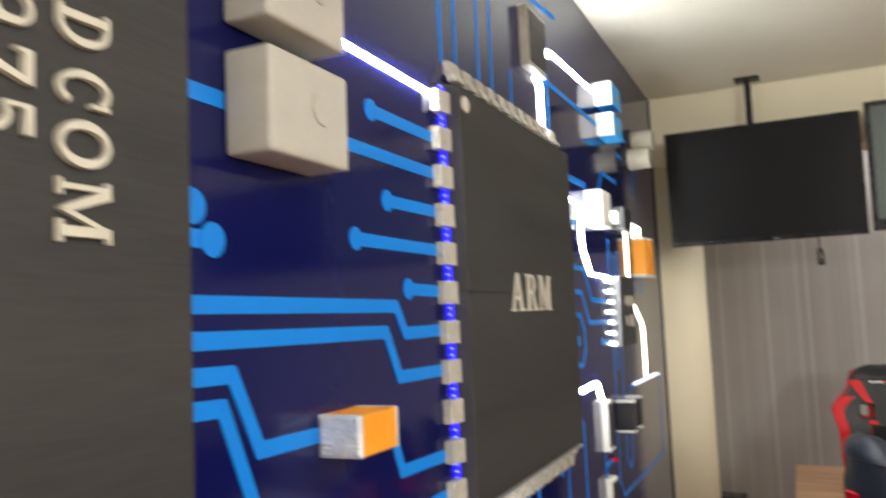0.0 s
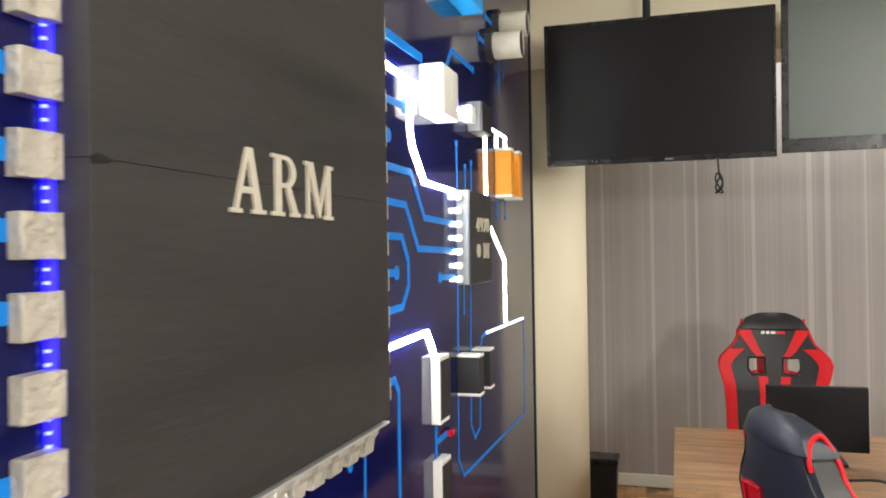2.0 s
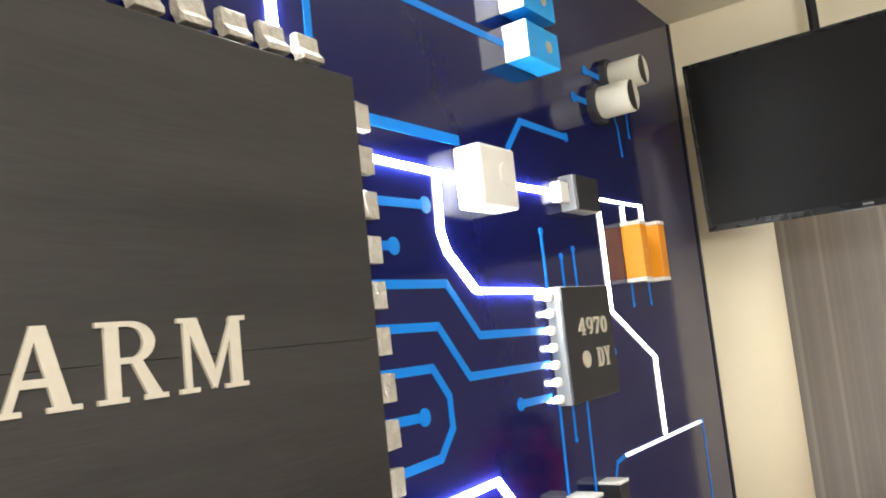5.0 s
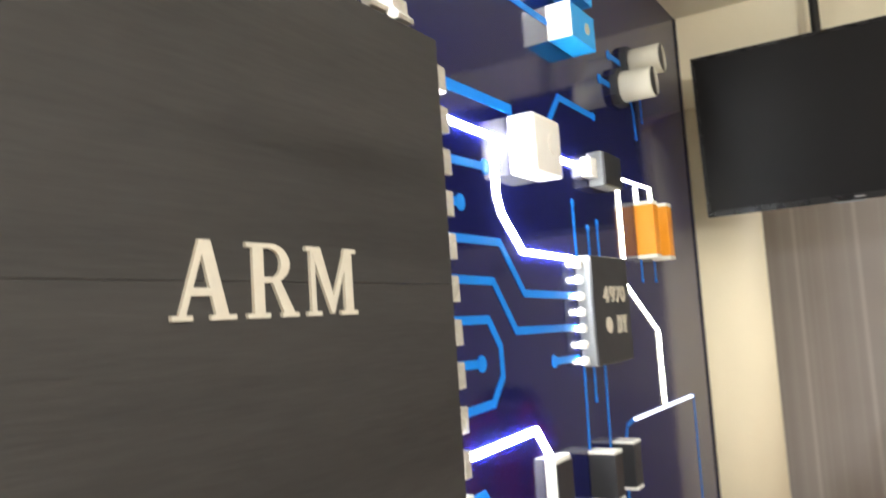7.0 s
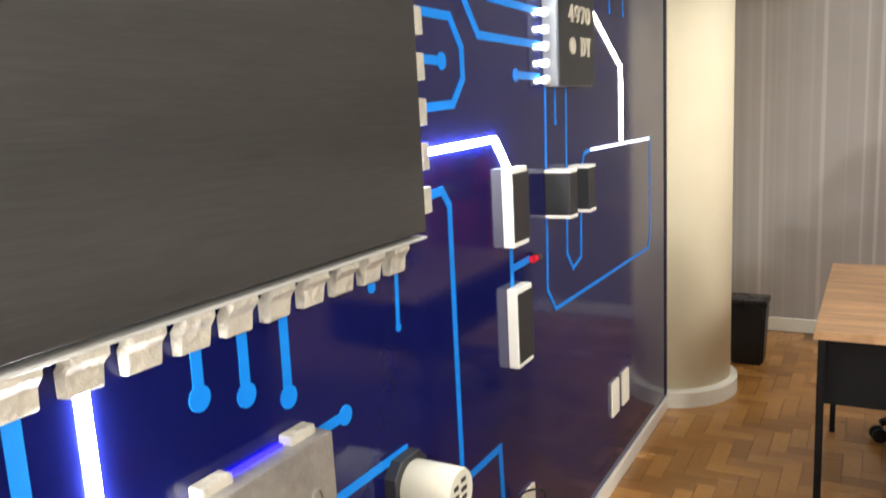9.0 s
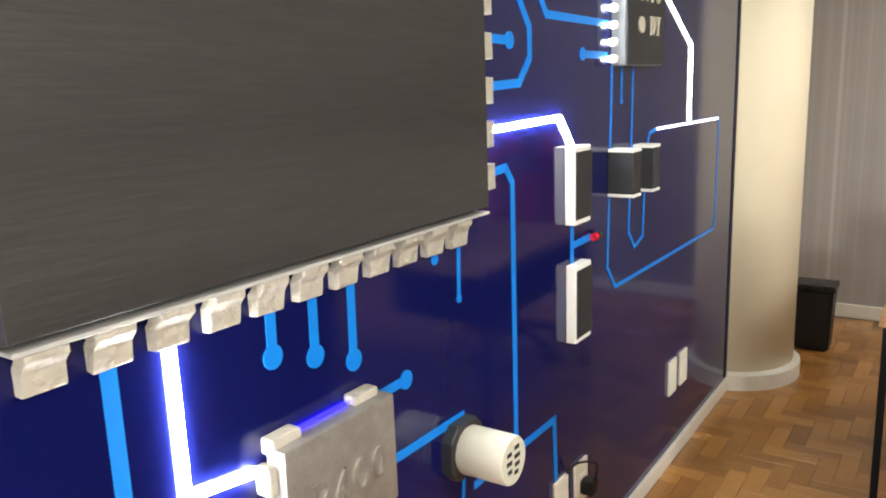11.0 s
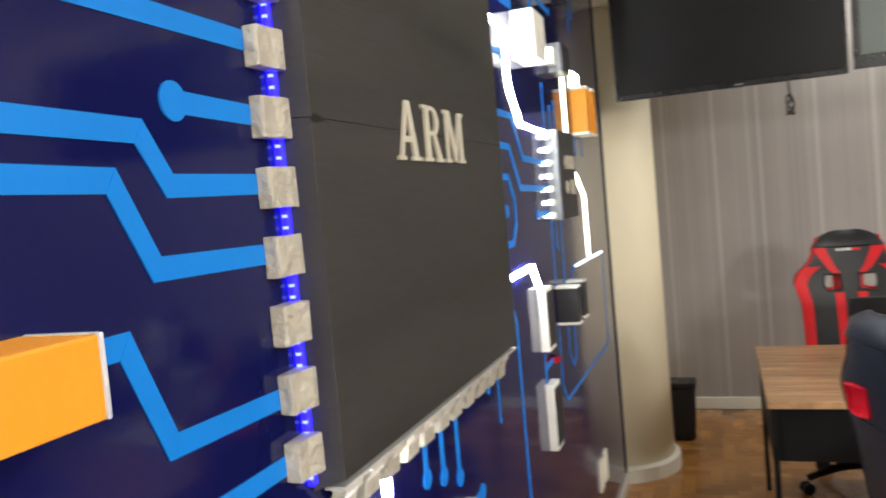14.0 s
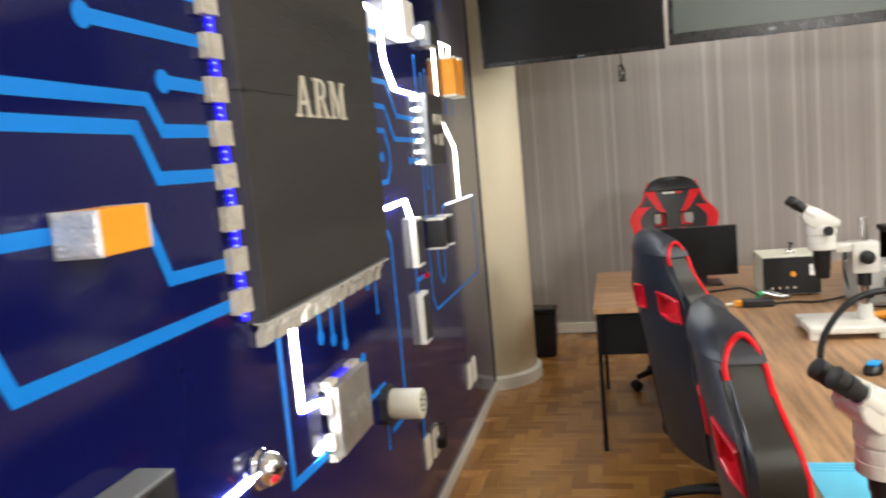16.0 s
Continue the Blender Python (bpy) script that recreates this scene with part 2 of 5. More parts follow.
def add_tube(bm, pts, r, seg=8, closed=False):
    pts = [Vector(p) for p in pts]
    rings, n = [], len(pts)
    a = None
    for i, p in enumerate(pts):
        q0 = pts[(i - 1) % n] if (closed or i) else p
        q1 = pts[(i + 1) % n] if (closed or i < n - 1) else p
        d = (q1 - q0).normalized()
        if a is None:
            a, _ = ring_frame(d)
        a = (a - d * a.dot(d)).normalized()
        b = d.cross(a)
        rr = r[i] if isinstance(r, (list, tuple)) else r
        rings.append([bm.verts.new(p + (a * math.cos(2 * math.pi * k / seg) + b * math.sin(2 * math.pi * k / seg)) * rr) for k in range(seg)])
    for i in range(n if closed else n - 1):
        r0, r1 = rings[i], rings[(i + 1) % n]
        for k in range(seg):
            bm.faces.new((r0[k], r0[(k + 1) % seg], r1[(k + 1) % seg], r1[k]))
    if not closed:
        bm.faces.new(rings[0][::-1])
        bm.faces.new(rings[-1])
    return bm


def tube(pts, r, seg=8, closed=False):
    return add_tube(bmesh.new(), pts, r, seg, closed)


def add_prism(bm, poly, x0, x1, bevel=0.0):
    """A polygon in (y, z) made solid from x0 to x1."""
    lo = [bm.verts.new((x0, y, z)) for y, z in poly]
    hi = [bm.verts.new((x1, y, z)) for y, z in poly]
    n = len(poly)
    fs = [bm.faces.new(lo[::-1]), bm.faces.new(hi)]
    for i in range(n):
        fs.append(bm.faces.new((lo[i], lo[(i + 1) % n], hi[(i + 1) % n], hi[i])))
    if bevel:
        bmesh.ops.bevel(bm, geom=list(fs[1].edges), offset=bevel, segments=1, affect="EDGES")
    return bm


def stroke(pts, w):
    """The outline of a mitred stroke of width w along the points (y, z)."""
    left, right = [], []
    n = len(pts)
    for i, p in enumerate(pts):
        p = Vector(p)
        d0 = (p - Vector(pts[i - 1])).normalized() if i else None
        d1 = (Vector(pts[i + 1]) - p).normalized() if i < n - 1 else None
        d0, d1 = d0 or d1, d1 or d0
        m = (Vector((-d0.y, d0.x)) + Vector((-d1.y, d1.x))).normalized()
        k = w / 2 / max(0.4, m.dot(Vector((-d0.y, d0.x))))
        left.append((p.x + m.x * k, p.y + m.y * k))
        right.append((p.x - m.x * k, p.y - m.y * k))
    return left + right[::-1]


def disc(y, z, r, n=24):
    return [(y + r * math.cos(2 * math.pi * i / n), z + r * math.sin(2 * math.pi * i / n)) for i in range(n)]


WALL = -0.775

# ---- the room ----
CEILING, Y0, Y1, X1 = 3.06, -2.2, 6.65, 3.6


def setting(name, bm, material, label, category):
    return tagged(link(name, bm, material), label, category, kind="structure")


setting("wall_circuit", box((WALL - 0.15, Y0, 0), (WALL, 5.12, CEILING)), NAVY, "glossy dark navy painted wall carrying the giant circuit board display", "wall")
setting("wall_back", box((-1.3, Y1, 0), (X1, Y1 + 0.15, CEILING)), STRIPES, "unseen closing wall, papered mid-tone to cut bounced light with uneven vertical stripes", "wall")
setting("wall_bay_side", box((-1.45, 5.12, 0), (-1.3, Y1 + 0.15, CEILING)), COLUMN, "cream painted wall beside the round column", "wall")
setting("wall_bay_return", box((-1.3, 5.124, 0), (WALL - 0.15, 5.27, CEILING)), COLUMN, "cream painted return wall behind the column", "wall")
# Right and rear walls are unseen; the mid-tone paper only dims bounce and reflections.
setting("wall_right", box((X1, Y0, 0), (X1 + 0.15, Y1 + 0.15, CEILING)), STRIPES, "unseen closing wall, papered mid-tone to cut bounced light", "wall")
setting("wall_rear", box((WALL - 0.15, Y0 - 0.15, 0), (X1 + 0.15, Y0, CEILING)), STRIPES, "unseen closing wall, papered mid-tone to cut bounced light", "wall")
setting("ceiling", box((-1.45, Y0 - 0.15, CEILING), (X1 + 0.15, Y1 + 0.15, CEILING + 0.12)), CEIL, "smooth off-white painted ceiling", "ceiling")
setting("beam", box((WALL, 5.12, 2.62), (X1, 5.42, CEILING - 0.002)), COLUMN, "cream painted beam under the ceiling, behind the televisions", "beam")

bm = lathe((-0.85, 5.452, 0), (0, 0, 1), [(0, 0.318), (2.625, 0.318)], 64)
column = setting("column", bm, COLUMN, "round cream painted column at the end of the navy wall", "column")
for p in column.data.polygons:
    p.use_smooth = abs(p.normal.z) < 0.5
setting("column_base", lathe((-0.85, 5.452, 0), (0, 0, 1), [(0, 0.352), (0.075, 0.352), (0.085, 0.320)], 64), SKIRT, "white skirting ring round the column's foot", "baseboard")
setting("baseboard", box((WALL, Y0, 0), (WALL + 0.014, 5.11, 0.062), 0.003), SKIRT, "white painted skirting along the navy wall", "baseboard")
setting("baseboard_back", box((-1.3, Y1 - 0.016, 0), (X1, Y1, 0.085), 0.003), SKIRT, "white skirting below the striped wallpaper", "baseboard")
setting("trim", box((WALL, 5.105, 0.066), (WALL + 0.006, 5.119, CEILING - 0.004)), BLACK, "thin dark edge strip where the navy wall ends", "trim")

# ---- circuit traces painted on the wall ----
W1, W2, W3 = 0.0275, 0.020, 0.0125
TRACES = [
    (W1, [(1.398, 2.158), (1.71, 2.158)], "a"), (W1, [(0.80, 2.068), (0.93, 2.068)], ""), (W1, [(1.15, 2.068), (1.71, 2.068)], ""),
    (W1, [(1.457, 1.972), (1.71, 1.974)], "a"), (W1, [(1.318, 1.880), (1.71, 1.879)], "a"), (W1, [(1.543, 1.783), (1.71, 1.779)], "a"),
    (W1, [(0.80, 1.752), (1.479, 1.745), (1.522, 1.685), (1.715, 1.686)], ""), (W1, [(0.80, 1.699), (1.430, 1.691), (1.486, 1.593), (1.715, 1.590)], ""),
    (W1, [(0.80, 1.648), (0.936, 1.645), (1.001, 1.521), (1.18, 1.519)], ""), (W1, [(1.30, 1.519), (1.424, 1.520), (1.482, 1.395), (1.72, 1.389)], ""),
    (W1, [(0.80, 1.601), (0.913, 1.597), (1.046, 1.296), (1.715, 1.296)], ""), (W1, [(0.80, 1.848), (0.898, 1.848)], "b"), (W1, [(0.80, 1.895), (0.856, 1.895)], "b"),
    (W1, [(2.86, 2.244), (3.26, 2.246)], ""), (W2, [(2.86, 2.066), (3.087, 2.070)], "b"), (W2, [(2.86, 1.970), (2.955, 1.970)], "b"),
    (W2, [(2.86, 1.887), (3.136, 1.887), (3.258, 1.760), (3.60, 1.752)], ""), (W2, [(2.86, 1.794), (3.087, 1.790), (3.196, 1.666), (3.60, 1.659)], ""),
    (W2, [(2.86, 1.701), (3.05, 1.699), (3.104, 1.631), (3.105, 1.562), (3.049, 1.503), (2.86, 1.496)], ""), (W2, [(2.86, 1.603), (3.004, 1.599)], "b"),
    (W2, [(3.415, 1.573), (3.59, 1.570)], "a"), (W3, [(3.638, 2.035), (3.638, 1.86)], "a"), (W3, [(3.748, 1.964), (3.748, 1.86)], "a"), (W3, [(3.834, 1.988), (3.834, 1.86)], "a"),
    (W2, [(3.504, 2.21), (3.504, 2.262), (3.592, 2.352), (3.884, 2.348)], "e"), (W2, [(2.70, 2.553), (2.74, 2.567), (3.60, 2.573)], ""),
    (W2, [(4.10, 2.616), (4.26, 2.616)], "a"), (W2, [(3.984, 2.501), (4.12, 2.501)], "a"), (0.009, [(4.31, 2.50), (4.335, 2.45), (4.345, 2.349)], "e"), (0.009, [(4.441, 2.58), (4.441, 2.431)], "e"),
    (W3, [(3.628, 1.55), (3.604, 0.935), (3.668, 0.862), (4.795, 0.853), (4.825, 0.90), (4.83, 1.324), (4.795, 1.326)], ""), (W3, [(3.708, 1.55), (3.703, 1.436)], "e"),
    (W3, [(3.803, 1.55), (3.782, 1.015), (3.835, 0.957), (3.912, 0.980), (3.922, 1.15)], ""), (W3, [(3.934, 1.27), (3.965, 1.322), (4.03, 1.331)], ""),
    (W3, [(4.275, 1.90), (4.270, 1.805)], "e"), (W3, [(4.441, 1.90), (4.439, 1.806)], "e"), (W3, [(4.043, 1.659), (4.05, 1.659)], "b"),
    (W2, [(3.345, 1.13), (3.345, 0.995)], ""), (W2, [(3.355, 1.055), (3.47, 1.058)], ""),
    (W2, [(2.86, 1.303), (2.975, 1.311), (3.008, 1.272), (3.006, 0.60)], ""), (0.021, [(2.211, 1.18), (2.209, 1.092)], "b"), (0.021, [(2.307, 1.18), (2.305, 1.063)], "b"), (0.021, [(2.406, 1.18), (2.403, 1.025)], "b"),
    (W3, [(2.671, 1.18), (2.671, 1.156)], "b"), (W3, [(2.764, 1.18), (2.759, 1.050)], "e"), (W2, [(2.40, 0.93), (2.556, 0.934)], "b"),
    (W2, [(2.43, 0.785), (2.755, 0.780), (2.757, 0.74)], ""), (W2, [(2.80, 0.588), (3.225, 0.586), (3.235, 0.34)], ""), (0.024, [(1.927, 1.18), (1.926, 0.77), (2.17, 0.756)], ""),
    (0.012, [(2.765, 0.70), (2.748, 0.545)], "e"), (W2, [(2.752, 2.60), (2.752, 2.36)], ""),
    (0.016, [(1.780, 2.75), (1.780, 2.37)], ""), (0.016, [(1.876, 2.80), (1.876, 2.37)], ""), (0.016, [(2.047, 2.83), (2.047, 2.37)], ""), (0.016, [(2.155, 2.86), (2.155, 2.37)], ""),
    (0.016, [(2.331, 2.50), (2.331, 2.37)], "e"), (W2, [(2.50, 2.82), (2.614, 2.835), (2.90, 2.865)], ""),
]
for w, pts, end in TRACES:
    text = "bright blue painted circuit trace" + (" ending in a round pad" if end else " on the navy wall")
    edge = stroke(pts, w)
    if len(pts) == 2 and not end:
        tagged(link("circuit_trace", add_prism(bmesh.new(), edge, WALL - 0.001, WALL + 0.0016), BLUE), text, "circuit trace", "circuit traces")
        continue
    base = (WALL, *pts[0])
    trace = thing("circuit_trace", text, "circuit trace", base, group="circuit traces")
    for i in range(len(pts) - 1):
        # Each straight run is a strip of its own, the next one lapping over it at the mitre.
        quad = [edge[i], edge[i + 1], edge[-2 - i], edge[-1 - i]]
        bm = add_prism(bmesh.new(), quad, WALL - 0.001, WALL + (0.0016, 0.0023)[i % 2])
        bmesh.ops.translate(bm, verts=bm.verts[:], vec=-Vector(base))
        part("segment", bm, BLUE, trace)
    for p, at in (("a", 0), ("b", -1), ("e", -1)):
        if end == p:
            r = {"a": 0.86, "b": 0.98, "e": 0.72}[p] * w
            bm = add_prism(bmesh.new(), disc(*pts[at], r), WALL - 0.001, WALL + 0.0028)
            bmesh.ops.translate(bm, verts=bm.verts[:], vec=-Vector(base))
            part("pad", bm, BLUE, trace, "round blue pad")


# ---- light strips ----
def led(pts, w, material, label, h=0.007, x=WALL):
    bm = add_prism(bmesh.new(), stroke(pts, w), x - 0.001, x + h)
    return tagged(link("led_strip", bm, material), label, "light strip", "light strips")


LW = "lit cool-white light strip with a diffuser on the navy wall"
led([(1.14, 2.272), (1.71, 2.268)], 0.010, LEDW, LW)
led([(2.865, 2.158), (3.144, 2.152), (3.137, 2.009), (3.157, 1.962), (3.265, 1.868), (3.60, 1.863)], 0.0125, LEDW, LW)
led([(3.15, 2.152), (3.235, 2.155)], 0.0125, LEDW, LW)
led([(3.385, 2.154), (3.745, 2.158)], 0.013, LEDW, LW)
led([(4.09, 2.164), (4.452, 2.168), (4.454, 2.09)], 0.007, LEDS, LW)
led([(4.274, 2.155), (4.272, 2.09)], 0.007, LEDS, LW)
led([(4.067, 2.15), (4.066, 1.79), (4.402, 1.614), (4.403, 1.338)], 0.007, LEDS, LW)
led([(4.031, 1.331), (4.395, 1.328)], 0.009, LEDC, "pale blue-white light tape on the navy wall")
led([(4.402, 1.328), (4.795, 1.325)], 0.009, LEDC, "pale blue-white light tape on the navy wall")
led([(2.865, 1.402), (3.265, 1.410), (3.345, 1.325)], 0.0135, LEDW, LW)
led([(2.020, 1.175), (2.020, 0.940), (2.155, 0.920)], 0.0145, LEDW, LW)
led([(2.09, 0.792), (2.155, 0.795)], 0.014, LEDW, LW)
led([(1.30, 0.897), (1.70, 0.886)], 0.012, LEDW, LW)
led([(2.60, 2.548), (2.652, 2.53), (2.655, 2.37)], 0.015, LEDW, LW)
led([(2.60, 2.555), (2.80, 2.698), (3.52, 2.72)], 0.012, LEDW, LW)


# ---- lettering ----
def arc_ring(cx, cy, rx, ry, tx, ty, a0=0.0, a1=360.0, n=28):
    """A bent band between two ellipses, as quads."""
    out = []
    for i in range(n):
        q = [radians(a0 + (a1 - a0) * k / n) for k in (i, i + 1)]
        o = [(cx + rx * math.cos(a), cy + ry * math.sin(a)) for a in q]
        s = [(cx + (rx - tx) * math.cos(a), cy + (ry - ty) * math.sin(a)) for a in q]
        out.append([o[0], o[1], s[1], s[0]])
    return out


def bar(x0, y0, x1, y1):
    return [(x0, y0), (x1, y0), (x1, y1), (x0, y1)]


SERIF = {
    "A": [[(0.10, 0.05), (0.20, 0.05), (0.53, 1.0), (0.43, 1.0)], [(0.66, 0.05), (0.86, 0.05), (0.60, 1.0), (0.42, 1.0)], bar(0.26, 0.30, 0.74, 0.40), bar(0.0, 0, 0.30, 0.065), bar(0.58, 0, 0.98, 0.065)],
    "R": [bar(0.12, 0.03, 0.32, 0.97), bar(0.0, 0, 0.42, 0.065), bar(0.0, 0.935, 0.5, 1.0), bar(0.30, 0.47, 0.5, 0.55),
          [(0.46, 0.52), (0.64, 0.50), (0.92, 0.05), (0.70, 0.05)], bar(0.66, 0, 1.0, 0.065)] + arc_ring(0.48, 0.735, 0.36, 0.265, 0.18, 0.075, -90, 90, 14),
    "M": [bar(0.08, 0.03, 0.17, 0.97), bar(0.76, 0.03, 0.93, 0.97), bar(0.0, 0, 0.27, 0.065), bar(0.66, 0, 1.02, 0.065), bar(0.0, 0.935, 0.24, 1.0), bar(0.78, 0.935, 1.02, 1.0),
          [(0.08, 1.0), (0.28, 1.0), (0.54, 0.20), (0.47, 0.02)], [(0.80, 1.0), (0.88, 1.0), (0.52, 0.02), (0.45, 0.10)]],
    "D": [bar(0.12, 0.03, 0.32, 0.97), bar(0.0, 0, 0.45, 0.075), bar(0.0, 0.925, 0.45, 1.0)] + arc_ring(0.42, 0.5, 0.52, 0.5, 0.20, 0.075, -90, 90, 18),
    "C": arc_ring(0.5, 0.5, 0.5, 0.51, 0.20, 0.075, 42, 320, 26) + [bar(0.80, 0.62, 0.92, 0.99)],
    "O": arc_ring(0.5, 0.5, 0.52, 0.51, 0.20, 0.08),
    "7": [bar(0.05, 0.84, 0.9, 1.0), bar(0.05, 0.70, 0.14, 0.9), [(0.25, 0.0), (0.48, 0.0), (0.90, 0.88), (0.74, 0.88)]],
    "9": arc_ring(0.47, 0.66, 0.42, 0.35, 0.17, 0.08) + arc_ring(0.40, 0.52, 0.49, 0.52, 0.18, 0.09, -80, 25, 12),
    "5": [bar(0.14, 0.86, 0.82, 1.0), bar(0.14, 0.5, 0.24, 0.95), bar(0.2, 0.52, 0.4, 0.60)] + arc_ring(0.38, 0.31, 0.46, 0.32, 0.19, 0.09, -130, 95, 18),
    "4": [bar(0.56, 0.03, 0.76, 1.0), bar(0.02, 0.24, 0.95, 0.36), [(0.02, 0.30), (0.14, 0.30), (0.70, 1.0), (0.58, 1.0)], bar(0.42, 0, 0.9, 0.06)],
    "0": arc_ring(0.48, 0.5, 0.42, 0.51, 0.18, 0.08),
    "Y": [bar(0.42, 0.03, 0.62, 0.48), bar(0.28, 0, 0.76, 0.06), [(0.05, 1.0), (0.27, 1.0), (0.60, 0.46), (0.43, 0.42)], [(0.76, 1.0), (0.88, 1.0), (0.58, 0.42), (0.48, 0.46)], bar(0.0, 0.94, 0.36, 1.0), bar(0.66, 0.94, 1.0, 1.0)],
    "P": [bar(0.12, 0.03, 0.32, 0.97), bar(0.0, 0, 0.44, 0.065), bar(0.0, 0.935, 0.5, 1.0), bar(0.30, 0.44, 0.5, 0.52)] + arc_ring(0.48, 0.72, 0.38, 0.28, 0.18, 0.075, -90, 90, 14),
}


def letter(ch, y0, y1, z0, z1, x0, x1, down=False):
    """One raised letter on a face looking along +x; down: it reads from the top down, its head towards +y."""
    bm = bmesh.new()
    for n, poly in enumerate(SERIF[ch]):
        if down:
            pts = [(y0 + v * (y1 - y0), z1 - u * (z1 - z0)) for u, v in poly]
        else:
            pts = [(y0 + u * (y1 - y0), z0 + v * (z1 - z0)) for u, v in poly]
        add_prism(bm, pts, x0, x1 + 0.00006 * (n % 7))
    return bm


# ---- the large processor panel ----
PY0, PY1, PZ0, PZ1, PX = 1.775, 2.82, 1.238, 2.308, -0.728
panel = thing("processor_panel", "large matt black painted board with raised cream lettering", "display panel", (WALL, PY0, PZ0))


def at_origin(bm, o):
    bmesh.ops.translate(bm, verts=bm.verts[:], vec=-Vector(o))
    return bm


PO = (WALL, PY0, PZ0)


def tapered(y0, y1, z0, z1, ya, yb, za, zb):
    """A board whose front face is drawn in from its foot on the wall."""
    bm = bmesh.new()
    lo = [bm.verts.new((WALL, y, z)) for y, z in ((y0, z0), (y1, z0), (y1, z1), (y0, z1))]
    hi = [bm.verts.new((PX, y, z)) for y, z in ((ya, za), (yb, za), (yb, zb), (ya, zb))]
    bm.faces.new(lo[::-1])
    bm.faces.new(hi)
    for i in range(4):
        bm.faces.new((lo[i], lo[(i + 1) % 4], hi[(i + 1) % 4], hi[i]))
    bmesh.ops.bevel(bm, geom=bm.edges[:], offset=0.0008, segments=1, affect="EDGES")
    return bm


part("board", at_origin(tapered(1.770, 2.826, PZ0 - 0.004, 1.7771, 1.786, 2.818, PZ0 + 0.008, 1.7771), PO), CHIP, panel, "lower black board")
part("board", at_origin(tapered(1.770, 2.826, 1.7777, PZ1 + 0.004, 1.786, 2.818, 1.7777, PZ1 - 0.006), PO), CHIP, panel, "upper black board, a thin crack below it")
for ch, a, b in (("A", 2.095, 2.211), ("R", 2.231, 2.339), ("M", 2.360, 2.485)):
    part("letter", at_origin(letter(ch, a, b, 1.7235, 1.8345, PX - 0.001, PX + 0.0055), PO), CREAM, panel, "raised cream serif letter")
part("index_dot", at_origin(add_prism(bmesh.new(), disc(1.812, 2.258, 0.021), PX - 0.001, PX + 0.006, 0.001), PO), CREAM, panel, "round cream marker disc")
part("knot", at_origin(add_prism(bmesh.new(), [(1.784, 1.7725), (1.795, 1.769), (1.806, 1.7715), (1.815, 1.7715), (1.826, 1.7765), (1.814, 1.7810), (1.803, 1.7845), (1.791, 1.7822)], PX - 0.001, PX + 0.0008), PO), RUBBER, panel, "dark gouge at the crack's end")
part("led_strip", at_origin(box((WALL + 0.0005, 1.755, PZ0 + 0.01), (WALL + 0.009, 1.7693, PZ1 - 0.01)), PO), LEDB, panel, "lit blue light strip along the board's edge")
bm = bmesh.new()
for i in range(64):
    z = PZ0 + 0.02 + i * 0.0165
    add_box(bm, (WALL + 0.0035, 1.7535, z), (WALL + 0.0095, 1.7585, z + 0.004))
tagged(part("led_chip", at_origin(bm, PO), LEDD, panel, "row of bright blue light points"), kind="stuff")
part("bottom_rail", at_origin(box((WALL + 0.006, 1.792, PZ0 - 0.0105), (PX - 0.006, 2.832, PZ0 - 0.0045), 0.001, 1), PO), LGREY, panel, "grey rail under the board")


SIDE_PIN = [(0.013, 0.0), (0.012, 0.0265), (0.014, 0.0285), (0.024, 0.0285), (0.037, 0.0245), (0.046, 0.0225), (0.070, 0.0225), (0.072, 0.019), (0.072, 0.0)]
END_PIN = [(0.011, 0.010), (0.011, 0.036), (0.022, 0.036), (0.031, 0.027), (0.037, 0.0215), (0.065, 0.0200), (0.068, 0.017), (0.068, 0.0), (0.033, 0.0), (0.024, 0.010)]


def pin_mesh(prof, w, seed):
    """A bent pin: foot on the wall, bend, top beside the board. Runs along +u (away from the board), w wide along v."""
    rng = random.Random(seed)
    bm = bmesh.new()

    def row(v):
        return [bm.verts.new((x + rng.uniform(-0.0012, 0.0012) * (x > 0), u + rng.uniform(-0.001, 0.001), v + rng.uniform(-0.0014, 0.0014))) for u, x in prof]

    lo, hi = row(-w / 2), row(w / 2)
    n = len(prof)
    bm.faces.new(lo[::-1])
    bm.faces.new(hi)
    for i in range(n):
        bm.faces.new((lo[i], lo[(i + 1) % n], hi[(i + 1) % n], hi[i]))
    bmesh.ops.bevel(bm, geom=bm.edges[:], offset=0.0012, segments=1, affect="EDGES")
    return bm


def pin_at(seed, y, z, roll):
    side = roll in (0, 180)
    bm = pin_mesh(SIDE_PIN if side else END_PIN, 0.056 if side else 0.055, seed)
    bmesh.ops.transform(bm, matrix=pose(WALL, y, z, roll), verts=bm.verts[:])
    part("pin", at_origin(bm, PO), FOAM, panel, "chalky white bent pin")


for i in range(11):
    pin_at(i, PY0, 2.252 - 0.0953 * i, 180)
    pin_at(20 + i, PY1, 2.236 - 0.0933 * i, 0)
    pin_at(40 + i, 1.835 + 0.0905 * i, PZ0, -90)
    pin_at(60 + i, 1.822 + 0.0903 * i, PZ1, 90)

